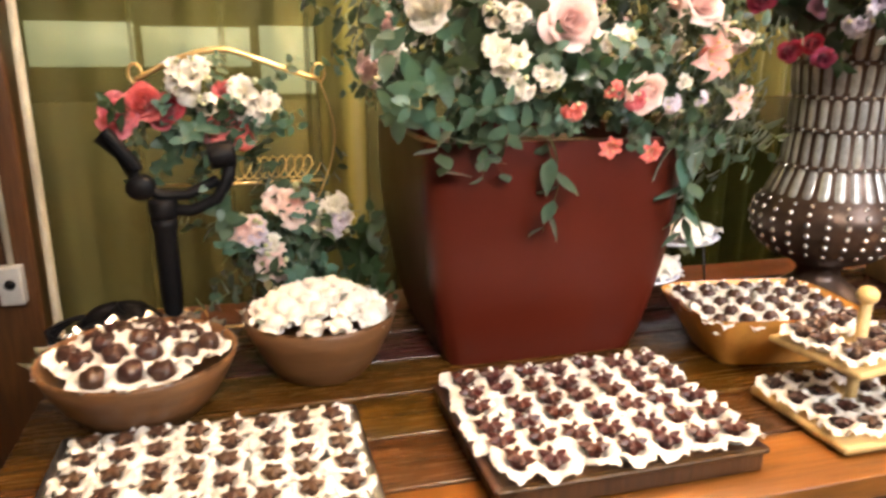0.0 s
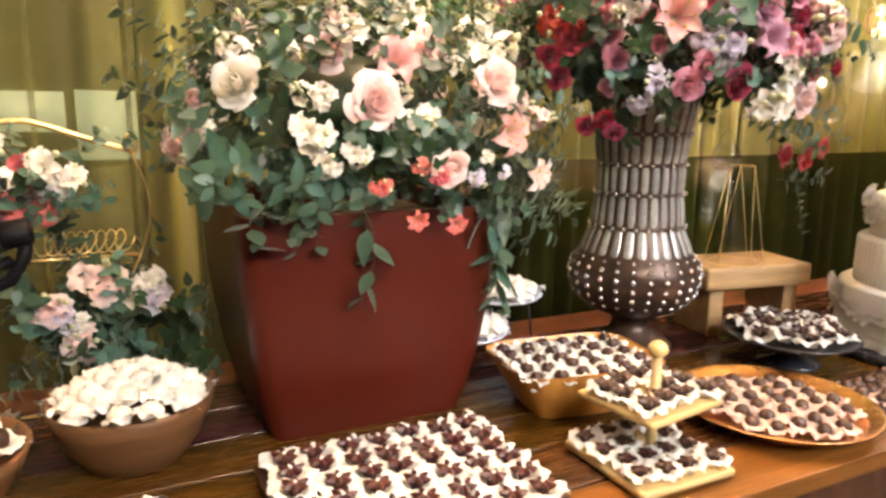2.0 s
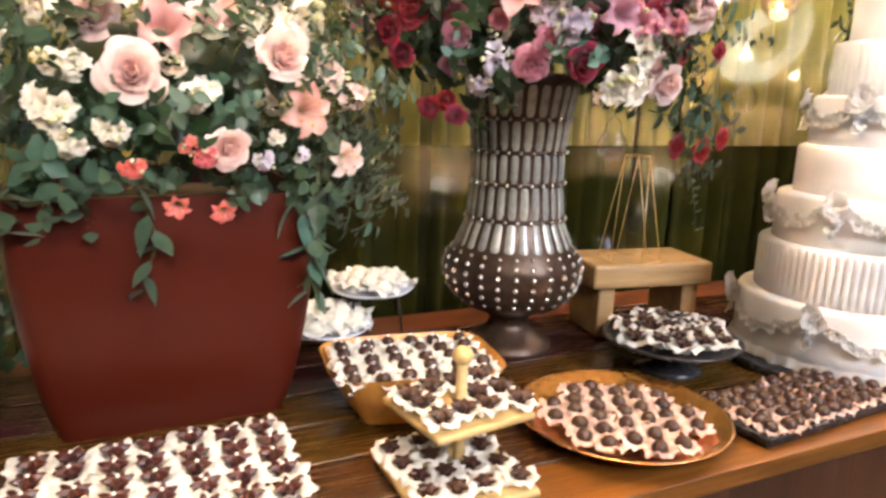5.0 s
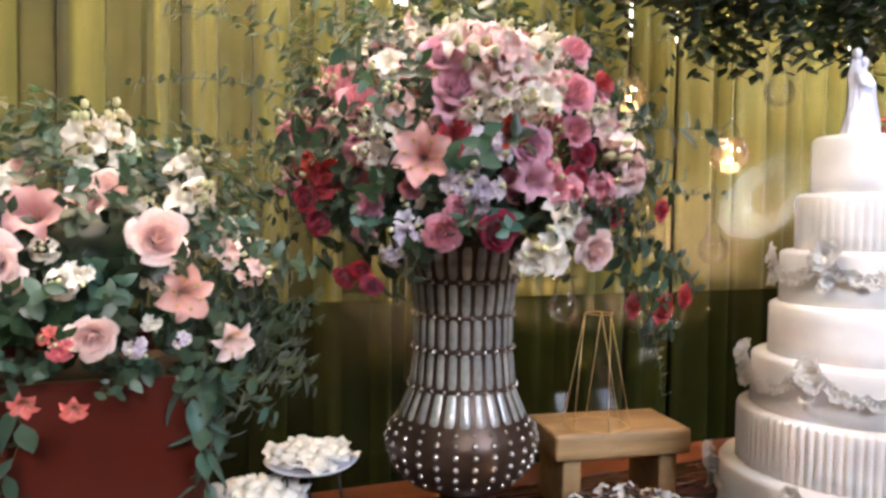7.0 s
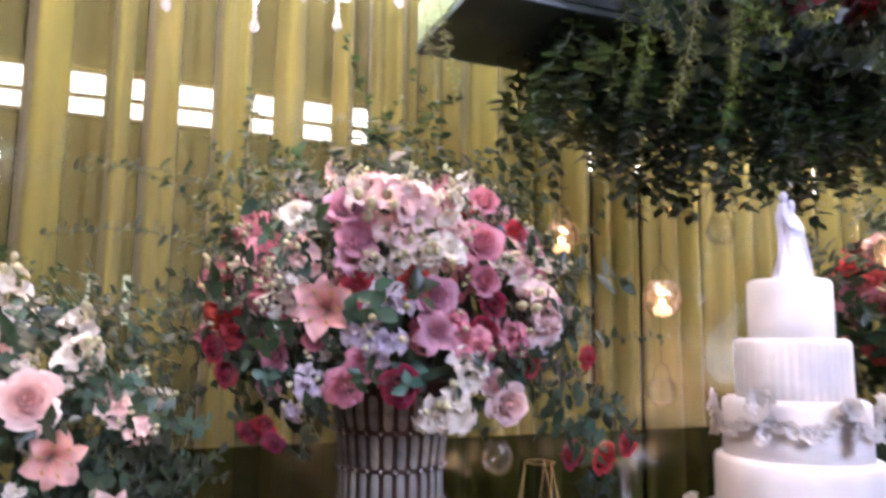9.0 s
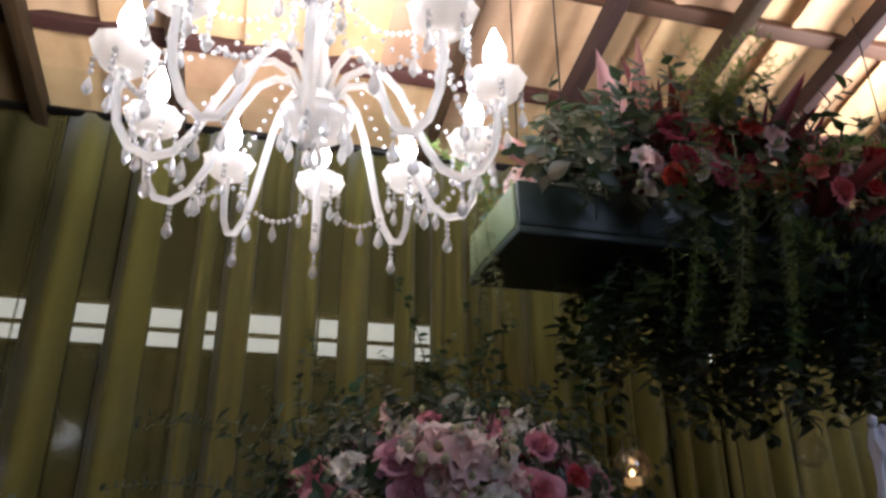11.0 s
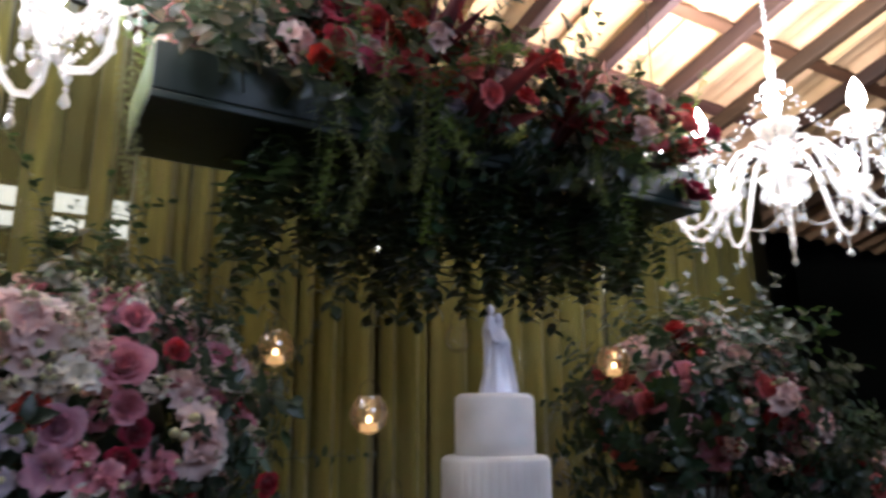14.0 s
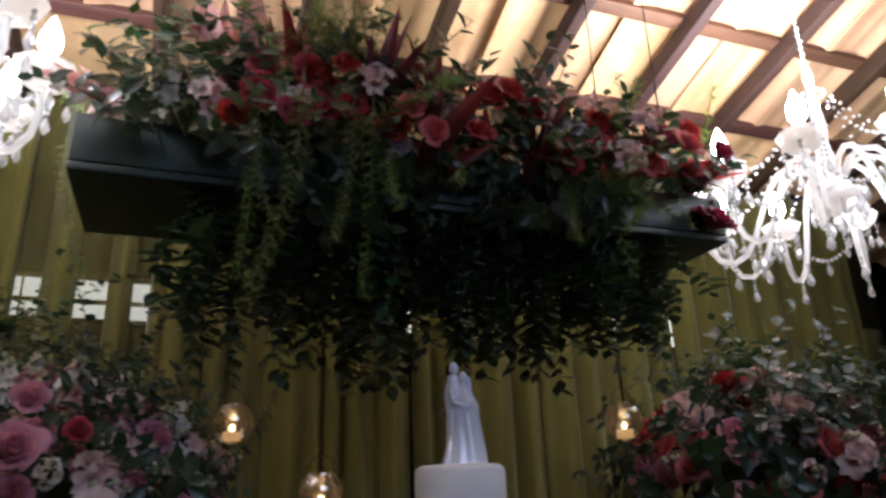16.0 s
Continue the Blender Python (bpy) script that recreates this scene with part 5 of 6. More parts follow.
east_flowers = thing("flower_arrangement", "globe of salmon and red roses with dark leaves", "flowers", pose(0, 0, 0))
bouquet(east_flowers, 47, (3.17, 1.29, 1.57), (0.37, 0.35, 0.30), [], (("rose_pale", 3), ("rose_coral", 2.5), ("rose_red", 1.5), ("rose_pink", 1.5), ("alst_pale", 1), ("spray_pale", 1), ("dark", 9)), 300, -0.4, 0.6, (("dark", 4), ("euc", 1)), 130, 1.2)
for k in range(24):
    a = radians(-200 + 220 * k / 23)
    put(east_flowers, "dark", (3.07 + 0.24 * math.cos(a), 1.29 + 0.2 * math.sin(a), 1.36 + rng.uniform(-0.05, 0.3)), (math.cos(a), math.sin(a), rng.uniform(-0.4, 0.4)), rng, 1.1)

for k in range(40):
    a = radians(-190 + 200 * k / 39)
    put(east_flowers, "dark", (3.08 + 0.30 * math.cos(a), 1.29 + 0.26 * math.sin(a), 1.30 + rng.uniform(-0.12, 0.12)), (math.cos(a), math.sin(a) - 0.3, rng.uniform(-1.0, -0.2)), rng, 1.15)
copy_thing(pot, pose(3.66, 1.30, TOP))
far_flowers = thing("flower_arrangement", "blush roses and dark leaves in the far red pot", "flowers", pose(0, 0, 0))
bouquet(far_flowers, 52, (3.66, 1.27, 1.36), (0.33, 0.29, 0.20), [], (("rose_pale", 4), ("rose_coral", 1.5), ("alst_pale", 1), ("dark", 7)), 110, -0.3, 0.6, (("dark", 4), ("euc", 1)), 80, 1.1)

# wooden bench and wire prism
bench = thing("wooden_riser", "small pale wooden bench used as a display riser", "stool", pose(1.822, 1.30, TOP, 0, 0, -9))
part("slab", Shape().box((0, 0, 0.160), (0.335, 0.185, 0.06), 0, None, 0.008).mesh("slab", WOOD_BLOCK), bench)
for x in (-0.12, 0.12):
    part("leg", Shape().box((x, 0, 0.065), (0.045, 0.15, 0.13), 0, None, 0.005).mesh("leg", WOOD_BLOCK), bench)
prism = thing("wire_terrarium", "open geometric terrarium of thin gold wire and glass", "terrarium", pose(1.775, 1.275, TOP + 0.1905))
base = [(0.080 * math.cos(a), 0.072 * math.sin(a), 0.0022) for a in (0.3, 1.35, 2.4, 3.44, 4.49, 5.54)]
top = [(0.034 * math.cos(a), 0.034 * math.sin(a), 0.262) for a in (0.8, 1.85, 2.9, 3.95, 5.0, 6.05)]
for k in range(6):
    for p, q in ((base[k], base[(k + 1) % 6]), (top[k], top[(k + 1) % 6]), (base[k], top[k]), (base[(k + 1) % 6], top[k])):
        if p[2] != q[2] and k % 2:
            continue
        part("wire", Shape().tube([p, q], 0.0011, 5).mesh("wire", GOLD), prism)
for k in range(0, 6, 2):
    part("pane", Shape().add([base[k], base[(k + 1) % 6], top[k]], [(0, 1, 2)]).mesh("pane", GLASS), prism, "clear glass pane")

# ---- wedding cake ----
cake = thing("wedding_cake", "seven tier white wedding cake with fluted bands, frills and garlands", "cake", pose(2.155, 0.936, TOP))
part("board", Shape().lathe([(0.282, 0.0), (0.287, 0.004), (0.287, 0.018), (0.282, 0.022)], 64).mesh("board", BOARD), cake, "dark round board")
TIERS = [(0.243, 0.022, 0.165, "frill"), (0.207, 0.165, 0.285, "flute"), (0.184, 0.285, 0.395, "frill"), (0.152, 0.395, 0.503, "plain"), (0.134, 0.503, 0.612, "frill"), (0.105, 0.612, 0.728, "flute"), (0.079, 0.728, 0.845, "plain")]
for i, (r, z0, z1, style) in enumerate(TIERS):
    b = 0.010
    prof = [(r, z0), (r, z0 + 0.3 * (z1 - z0)), (r, z0 + 0.7 * (z1 - z0)), (r, z1 - b), (r - 0.003, z1 - 0.004), (r - b, z1), (r - 0.03, z1 + 0.0005)]
    n = round(r * 6.283 / 0.016)
    wave = (lambda a, z, n=n: 1 + 0.016 * abs(math.sin(n * a / 2)) ** 0.6) if style == "flute" else None
    tier = part("tier", Shape().lathe(prof, n * 6 if wave else 72, 0, None, wave).mesh("tier", SUGAR), cake)
    rg = random.Random(60 + i)
    if style == "frill":
        sh = Shape()
        swags = 6
        for k in range(swags * 22):
            t = k / 22
            a = t * 2 * math.pi / swags + 0.35
            sag = math.sin((t % 1) * math.pi)
            z = z1 - 0.016 - 0.045 * sag * (z1 - z0) / 0.12
            p = Vector(((r + 0.004) * math.cos(a), (r + 0.004) * math.sin(a), z + rg.uniform(-0.008, 0.008)))
            lily_into(sh, k, rg.uniform(0.011, 0.017), facing(p, (math.cos(a), math.sin(a), rg.uniform(-0.3, 0.3)), rg.uniform(0, 6)), 5, 0, 0.62, 0.5)
        tagged(part("garland", sh.mesh("garland", SUGAR_PETAL), tier, "swags of tiny sugar petals"), kind="stuff")
        for k in range(swags):
            sh = Shape()
            a = k * 2 * math.pi / swags + 0.35
            for q in range(6):
                p = Vector(((r + 0.008) * math.cos(a), (r + 0.008) * math.sin(a), z1 - 0.005 - 0.014 * q + rg.uniform(-0.004, 0.004)))
                d = Vector((math.cos(a + rg.uniform(-1, 1)), math.sin(a + rg.uniform(-1, 1)), rg.uniform(-0.2, 0.7)))
                lily_into(sh, 900 + k * 9 + q, rg.uniform(0.018, 0.026) * (1.2 if q < 2 else 0.8), facing(p, d, q), 6, 0, 0.62, 0.55)
            tagged(part("sugar_bow", sh.mesh("sugar_bow", SUGAR_PETAL), tier, "sugar bow between two swags"), kind="stuff")

        def ruffle(s, t, r=r, z0=z0):
            a = t * 2 * math.pi
            q = r + 0.002 + 0.012 * s * (0.6 + 0.4 * math.sin(40 * a)) * (1 - 0.2 * s)
            return (q * math.cos(a), q * math.sin(a), z0 + 0.002 + 0.022 * (1 - s) + 0.002 * math.sin(23 * a))
        if i == 0:
            part("ruffle", Shape().grid(ruffle, 3, 240, 0, None, True).mesh("ruffle", SUGAR_PETAL), tier, "ruffled sugar band")

# cake topper: one plain glazed figure shape
sh = Shape()


def robe(s, t):
    a = t * 2 * math.pi
    r = 0.036 * (1 - s) ** 0.9 + 0.0125 + 0.0035 * math.sin(8 * a + 5 * s) * (1 - s) + 0.006 * math.exp(-((s - 0.72) / 0.10) ** 2) - 0.006 * math.exp(-((s - 0.93) / 0.05) ** 2)
    return (r * math.cos(a) * 1.05 + 0.008 + 0.006 * math.sin(3 * s), r * 0.8 * math.sin(a), 0.145 * s)


def coat(s, t):
    a = t * 2 * math.pi
    r = 0.0135 + 0.005 * math.exp(-((s - 0.78) / 0.12) ** 2) - 0.004 * math.exp(-((s - 0.97) / 0.05) ** 2) + 0.002 * math.sin(5 * a)
    return (-0.018 + r * math.cos(a) + 0.008 * s, 0.004 + r * 0.8 * math.sin(a), 0.158 * s)


sh.grid(robe, 20, 40, 0, None, True)
sh.grid(coat, 16, 24, 0, None, True)
sh.ball((0.012, 0, 0.153), 0.011, 8, 12, 0, (1, 1, 1.2))
sh.ball((-0.009, 0.003, 0.170), 0.011, 8, 12, 0, (1, 1, 1.2))
sh.tube([(-0.024, -0.008, 0.13), (-0.02, -0.02, 0.105), (0.006, -0.018, 0.10), (0.02, -0.012, 0.112)], 0.005, 8)
sh.tube([(0.022, -0.006, 0.128), (0.026, -0.018, 0.108), (0.006, -0.022, 0.092)], 0.0045, 8)
sh.grid(lambda s, t: (0.02 + 0.010 * s * 2 - 0.03 * (t - 0.5), 0.010 + 0.012 * s + 0.003 * math.sin(20 * t), 0.158 - 0.13 * s), 8, 8)
lone("cake_topper", sh.mesh("cake_topper", PORCELAIN), "pale glazed porcelain statuette standing on the cake", "statuette", "", "", pose(2.157, 0.932, TOP + 0.8465) @ Matrix.Diagonal((0.80, 0.88, 0.98, 1)))


# ---- hanging candle globes ----
def globe_proto():
    g = thing("candle_globe", "small round glass globe with a lit tealight hanging on a wire", "candle holder", None, "hanging candle globes")
    prof = [(0.006, -0.039), (0.02, -0.035), (0.034, -0.020), (0.039, 0.0), (0.034, 0.020), (0.024, 0.032), (0.025, 0.036)]
    part("globe", Shape().lathe(prof, 28, wave=lambda a, z: 1 + 0.03 * math.cos(10 * a), cap=False).mesh("globe", CANDLELIT_GLASS), g, "ribbed amber lit glass")
    part("tealight", Shape().lathe([(0.017, -0.034), (0.017, -0.018), (0.015, -0.017)], 18).mesh("tealight", WAX), g, "small wax tealight")
    part("flame", Shape().ball((0, 0, -0.010), 0.0055, 6, 8, 0, (1, 1, 1.4)).mesh("flame", FLAME), g)
    return g


def hang_wire(owner, length):
    part("hanger", Shape().tube([(-0.024, 0, 0.033), (-0.02, 0, 0.055), (0, 0, 0.07), (0.02, 0, 0.055), (0.024, 0, 0.033)], 0.0009, 5).mesh("hanger", BLACK_METAL), owner)
    part("hanging_wire", Shape().tube([(0, 0, 0.07), (0, 0, length)], 0.0007, 4).mesh("hanging_wire", BLACK_METAL), owner)


LIT = [(1.787, 1.198, 1.729), (1.935, 1.051, 1.592), (2.544, 0.997, 1.715)]
proto = globe_proto()
proto.matrix_world = pose(*LIT[0])
others = [copy_thing(proto, pose(*p)) for p in LIT[1:]]
for g, p in zip([proto] + others, LIT):
    hang_wire(g, 2.124 - p[2])
    lamp("tealight_glow", "POINT", (p[0], p[1], p[2] + 0.004), 0.008, (1.0, 0.6, 0.28), 0.01)
for p in ((2.098, 1.265, 1.385), (2.25, 1.22, 1.775), (1.64, 1.21, 1.265)):
    g = thing("glass_globe", "small empty glass globe hanging on a wire", "candle holder", pose(*p), "hanging glass globes")
    part("globe", Shape().lathe([(0.006, -0.036), (0.02, -0.032), (0.032, -0.018), (0.036, 0.0), (0.032, 0.019), (0.022, 0.030), (0.023, 0.034)], 28, cap=False).mesh("globe", GLASS), g)
    hang_wire(g, 2.124 - p[2])

# ---- hanging planter ----
planter = thing("hanging_planter", "long dark green wooden planter box hung over the cake", "planter", pose(0, 0, 0))
PX0, PX1, PY0, PY1, PZ0, PZ1 = 1.47, 2.867, 0.961, 1.275, 2.123, 2.232
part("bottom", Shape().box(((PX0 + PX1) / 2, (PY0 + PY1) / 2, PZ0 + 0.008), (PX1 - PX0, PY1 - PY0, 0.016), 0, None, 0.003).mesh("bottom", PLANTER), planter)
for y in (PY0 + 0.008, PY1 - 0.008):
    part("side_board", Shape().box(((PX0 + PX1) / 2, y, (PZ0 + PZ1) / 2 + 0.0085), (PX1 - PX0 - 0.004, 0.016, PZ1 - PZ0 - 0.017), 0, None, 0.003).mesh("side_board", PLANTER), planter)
# Ends take the paler copy, coloured as lit by the chandeliers.
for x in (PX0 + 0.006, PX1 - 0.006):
    part("end_board", Shape().box((x, (PY0 + PY1) / 2, (PZ0 + PZ1) / 2 + 0.0085), (0.016, PY1 - PY0 - 0.034, PZ1 - PZ0 - 0.016), 0, None, 0.003).mesh("end_board", PLANTER_LIT_END), planter, "paler green end board")
part("soil", Shape().box(((PX0 + PX1) / 2, (PY0 + PY1) / 2, PZ1 - 0.03), (PX1 - PX0 - 0.05, PY1 - PY0 - 0.05, 0.03)).mesh("soil", SOIL), planter)
for x in (PX0 + 0.12, PX1 - 0.12):
    for y in (PY0 + 0.03, PY1 - 0.03):
        part("hanging_wire", Shape().tube([(x, y, PZ1 - 0.02), (x, y, roof_z(y))], 0.002, 5).mesh("hanging_wire", BLACK_METAL), planter, "thin dark wire")

planter_flowers = thing("flower_arrangement", "red roses, coral blades and ferns crowding the hanging planter", "flowers", pose(0, 0, 0))
rng = random.Random(77)
mixn = ["dark", "euc", "rose_red", "rose_coral", "alst_pale", "spray_white", "rose_crimson", "fern", "alst_coral", "blade_bronze"]
mixw = [15, 3, 0.6, 0.3, 0.8, 0.5, 0.6, 1.5, 0.3, 1.0]
for k in range(30):
    x = PX0 + 0.22 + (PX1 - PX0 - 0.30) * ((k * 0.618) % 1)
    kind = rng.choices(("rose_red", "rose_crimson", "rose_coral", "alst_pale", "rose_pale", "alst_lilac"), (4, 4, 2, 1.5, 1, 0.7))[0]
    put(planter_flowers, kind, (x, PY0 - rng.uniform(0.06, 0.13), rng.uniform(2.206, 2.346)), (rng.uniform(-0.4, 0.4), -1, rng.uniform(-0.1, 0.6)), rng, rng.uniform(0.7, 1.0))
for k in range(260):
    x = PX0 + 0.05 + (PX1 - PX0 - 0.08) * ((k * 0.618) % 1)
    y = rng.uniform(PY0 - 0.05, PY1 + 0.02)
    bulge = 1 - abs((x - 2.17) / 0.77) ** 3
    z = PZ1 - 0.02 + rng.uniform(-0.02, 0.17) * (0.35 + 0.65 * bulge) - (0.07 if y < PY0 else 0)
    kind = rng.choices(mixn, mixw)[0]
    if kind == "blade_bronze" and x < 1.78:
        kind = "dark"
    put(planter_flowers, kind, (x, y, z), (rng.uniform(-0.5, 0.5), -0.75 + rng.uniform(-0.3, 0.4), rng.uniform(0.1, 1.0)), rng, 1.15)
for x, y, z, kind, s, d in ((1.719, 0.97, 2.336, "blade_pink", 1.1, (-0.35, -0.1, 1)), (1.746, 0.97, 2.336, "blade_pink", 1.35, (-0.05, -0.1, 1)), (1.52, 0.96, 2.266, "blade_pink", 0.6, (-1, -0.3, 0.12)), (1.538, 0.99, 2.286, "blade_pink", 0.55, (-1, -0.2, 0.3)),
                            (1.809, 0.99, 2.316, "blade_bronze", 1.2, (-0.1, 0, 1)), (1.836, 0.98, 2.316, "blade_bronze", 1.15, (0.15, 0, 1)), (2.044, 0.97, 2.336, "blade_bronze", 1.0, (-0.5, -0.1, 0.8)), (2.153, 0.97, 2.316, "blade_bronze", 0.9, (0.25, -0.1, 1)),
                            (2.125, 0.97, 2.316, "blade_bronze", 0.9, (-0.1, -0.1, 1)), (2.496, 0.97, 2.326, "blade_pink", 0.9, (0.3, -0.1, 1)), (2.722, 0.96, 2.256, "blade_red", 1.2, (1, -0.3, 0.25)), (2.632, 0.94, 2.256, "blade_red", 1.1, (1, -0.4, 0.1)), (2.225, 0.99, 2.316, "blade_red", 0.8, (0.1, 0, 1))):
    put(planter_flowers, kind, (x, y, z), d, rng, s, 0)
for k in range(26):
    put(planter_flowers, "fern", (1.922 + rng.uniform(-0.05, 0.06), 0.92 + rng.uniform(-0.03, 0.03), 2.395), (rng.uniform(-0.7, 0.7), rng.uniform(-0.6, 0.2), 1), rng, rng.uniform(0.6, 0.95))
for x, z, kind, s in ((2.044, 2.356, "rose_red", 1.1), (1.868, 2.361, "rose_red", 0.9), (2.103, 2.221, "rose_red", 0.75), (1.908, 2.326, "rose_coral", 0.9), (1.854, 2.286, "alst_pale", 0.9), (1.809, 2.296, "alst_white", 0.8), (2.397, 2.256, "rose_red", 0.9), (2.496, 2.231, "rose_coral", 0.9), (2.451, 2.266, "rose_crimson", 0.9), (2.044, 2.216, "alst_lilac", 0.9), (1.954, 2.296, "rose_crimson", 0.9)):
    put(planter_flowers, kind, (x, 0.93, z), (0, -1, 0.1), rng, s)
for k in range(34):
    x = 1.755 + 0.86 * ((k * 0.618) % 1)
    put(planter_flowers, "fern" if k % 4 == 0 else "dark", (x, PY0 - 0.02, rng.uniform(2.156, 2.266)), (rng.uniform(-0.6, 0.6), -0.5, rng.uniform(-1.0, -0.1)), rng, 1.1)
for k in range(165):
    x = PX0 + 0.21 + (PX1 - PX0 - 0.31) * ((k * 0.618) % 1)
    y = PY0 + 0.02 + (PY1 - PY0 - 0.04) * ((k * 0.755) % 1)
    s = rng.uniform(0.40, 0.82) * (0.72 + 0.28 * math.sin((x - PX0) / (PX1 - PX0) * math.pi))
    part("hanging_strand", rng.choice(STRANDS), planter_flowers, "", Matrix.Translation((x, y, PZ0 + 0.01)) @ Matrix.Rotation(rng.uniform(0, 6), 4, "Z") @ Matrix.Diagonal((1.2, 1.2, s * 0.95, 1)))
for x, y, s in ((1.773, 0.84, 0.9), (1.84, 0.80, 1.0), (1.755, 0.84, 0.7), (1.936, 0.83, 0.8), (1.972, 0.83, 0.95), (2.36, 0.84, 0.7), (2.406, 0.84, 0.6), (1.447, 1.09, 0.8), (1.438, 1.14, 0.7), (2.632, 0.84, 0.5)):
    part("fern", rng.choice(FERN_HANG), planter_flowers, "yellow green trailing fern", Matrix.Translation((x, y, PZ1 + 0.06)) @ Matrix.Rotation(radians(180), 4, "X") @ Matrix.Rotation(rng.uniform(0, 6), 4, "Z") @ Matrix.Diagonal((s, s, s, 1)))

# ---- chandeliers ----
ARMS = 10


def chandelier():
    c = thing("chandelier", "crystal chandelier with ten lit candle arms and hanging drops", "chandelier", None, "crystal chandeliers")
    part("stem", Shape().lathe([(0.012, 0.215), (0.022, 0.23), (0.012, 0.255), (0.032, 0.29), (0.032, 0.31), (0.012, 0.40), (0.018, 0.47), (0.008, 0.56), (0.014, 0.62), (0.006, 0.66)], 20).mesh("stem", CHAND_ARM), c)
    part("hub_bowl", Shape().lathe([(0.004, 0.20), (0.035, 0.205), (0.06, 0.225), (0.07, 0.25), (0.066, 0.255), (0.04, 0.24)], 28, wave=lambda a, z: 1 + 0.05 * abs(math.sin(8 * a))).mesh("hub_bowl", CRYSTAL), c)
    sh = Shape()
    for k in range(16):
        z = 0.66 + 0.022 * k
        sh.tube([(0.006 * math.cos(a + 0.01), 0.003 * math.sin(a) if k % 2 else 0.006 * math.sin(a), z + 0.015 * math.sin(a)) for a in [q * 0.785 for q in range(9)]], 0.0022, 4)
    part("chain", sh.mesh("chain", GREY), c)
    line = [(0.03, 0.30), (0.055, 0.338), (0.09, 0.352), (0.125, 0.338), (0.16, 0.29), (0.188, 0.225), (0.212, 0.165), (0.24, 0.12), (0.275, 0.10), (0.31, 0.112), (0.333, 0.15), (0.342, 0.20), (0.34, 0.255)]
    arm = Shape().tube([(r, 0, z) for r, z in line], 0.0078, 8).mesh("arm", CHAND_ARM)
    tip_z = 0.262
    dish = Shape().lathe([(0.012, -0.012), (0.030, -0.008), (0.046, 0.008), (0.056, 0.034), (0.054, 0.035), (0.043, 0.011), (0.02, 0.0)], 27, wave=lambda a, z: 1 + 0.06 * math.cos(9 * a), cap=False).mesh("drip_dish", FROSTED)
    sleeve = Shape().lathe([(0.013, 0.0), (0.013, 0.06), (0.011, 0.065)], 12).mesh("candle_sleeve", CHAND_ARM)
    bulb = Shape().lathe([(0.009, 0.060), (0.021, 0.082), (0.020, 0.105), (0.010, 0.132), (0.003, 0.150)], 12).mesh("bulb", BULB)
    gem = Shape().lathe([(0.0005, -0.040), (0.0075, -0.031), (0.0085, -0.024), (0.006, -0.014), (0.0018, -0.003), (0.0008, 0.0)], 7).mesh("drop", CRYSTAL, smooth=False)
    beads = Shape()
    for n in range(ARMS):
        w = 2 * math.pi * n / ARMS + 0.2
        for k in range(17):
            t = k / 16
            a = w + t * 2 * math.pi / ARMS
            r = 0.34 - 0.03 * math.sin(t * math.pi)
            beads.ball((r * math.cos(a), r * math.sin(a), tip_z - 0.015 - 0.085 * math.sin(t * math.pi)), 0.0058, 4, 6)
            q = 0.03 + 0.30 * t
            beads.ball((q * math.cos(w), q * math.sin(w), 0.56 - (0.56 - tip_z - 0.02) * t - 0.07 * math.sin(t * math.pi)), 0.0052, 4, 6)
        for q in range(5):
            b = w + q * 1.2566
            for k in range(3 + q % 2):
                beads.ball((0.34 * math.cos(w) + 0.046 * math.cos(b), 0.34 * math.sin(w) + 0.046 * math.sin(b), tip_z - 0.002 - 0.0125 * k), 0.0055, 4, 6)
        for r, z, m in ((0.275, 0.088, 3), (0.225, 0.13, 2)):
            for k in range(m):
                beads.ball((r * math.cos(w), r * math.sin(w), z - 0.0125 * k), 0.0055, 4, 6)
    tagged(part("beading", beads.mesh("beads", CRYSTAL), c, "strings of crystal beads"), kind="stuff")
    for k in range(ARMS):
        a = 2 * math.pi * k / ARMS + 0.2
        turn = Matrix.Rotation(a, 4, "Z")
        part("arm", arm, c, "", turn)
        seat = turn @ Matrix.Translation((0.34, 0, tip_z))
        part("drip_dish", dish, c, "scalloped crystal dish", seat)
        part("candle_sleeve", sleeve, c, "", seat)
        part("bulb", bulb, c, "glowing candle bulb", seat)
        for q in range(5):
            b = q * 1.2566
            part("drop", gem, c, "", seat @ Matrix.Translation((0.046 * math.cos(b), 0.046 * math.sin(b), -0.035 - 0.0125 * (q % 2))))
        part("drop", gem, c, "", turn @ Matrix.Translation((0.275, 0, 0.062)) @ Matrix.Diagonal((1.2, 1.2, 0.95, 1)))
        part("drop", gem, c, "", turn @ Matrix.Translation((0.225, 0, 0.108)) @ Matrix.Diagonal((1.2, 1.2, 1.1, 1)))
        part("drop", gem, c, "", turn @ Matrix.Rotation(0.31, 4, "Z") @ Matrix.Translation((0.31, 0, tip_z - 0.105)) @ Matrix.Diagonal((1.1, 1.1, 1.1, 1)))
        part("drop", gem, c, "", turn @ Matrix.Rotation(0.31, 4, "Z") @ Matrix.Translation((0.062, 0, 0.225)) @ Matrix.Diagonal((1.1, 1.1, 1.3, 1)))
    part("drop", gem, c, "large centre drop", Matrix.Translation((0, 0, 0.20)) @ Matrix.Diagonal((1.6, 1.6, 1.5, 1)))
    return c


ch = chandelier()
ch.matrix_world = pose(*CHANDELIERS[0])
ch.scale = (0.95, 0.95, 0.95)
twin = copy_thing(ch, pose(*CHANDELIERS[1], 0, 0, 20))
twin.scale = (0.97, 0.97, 0.97)

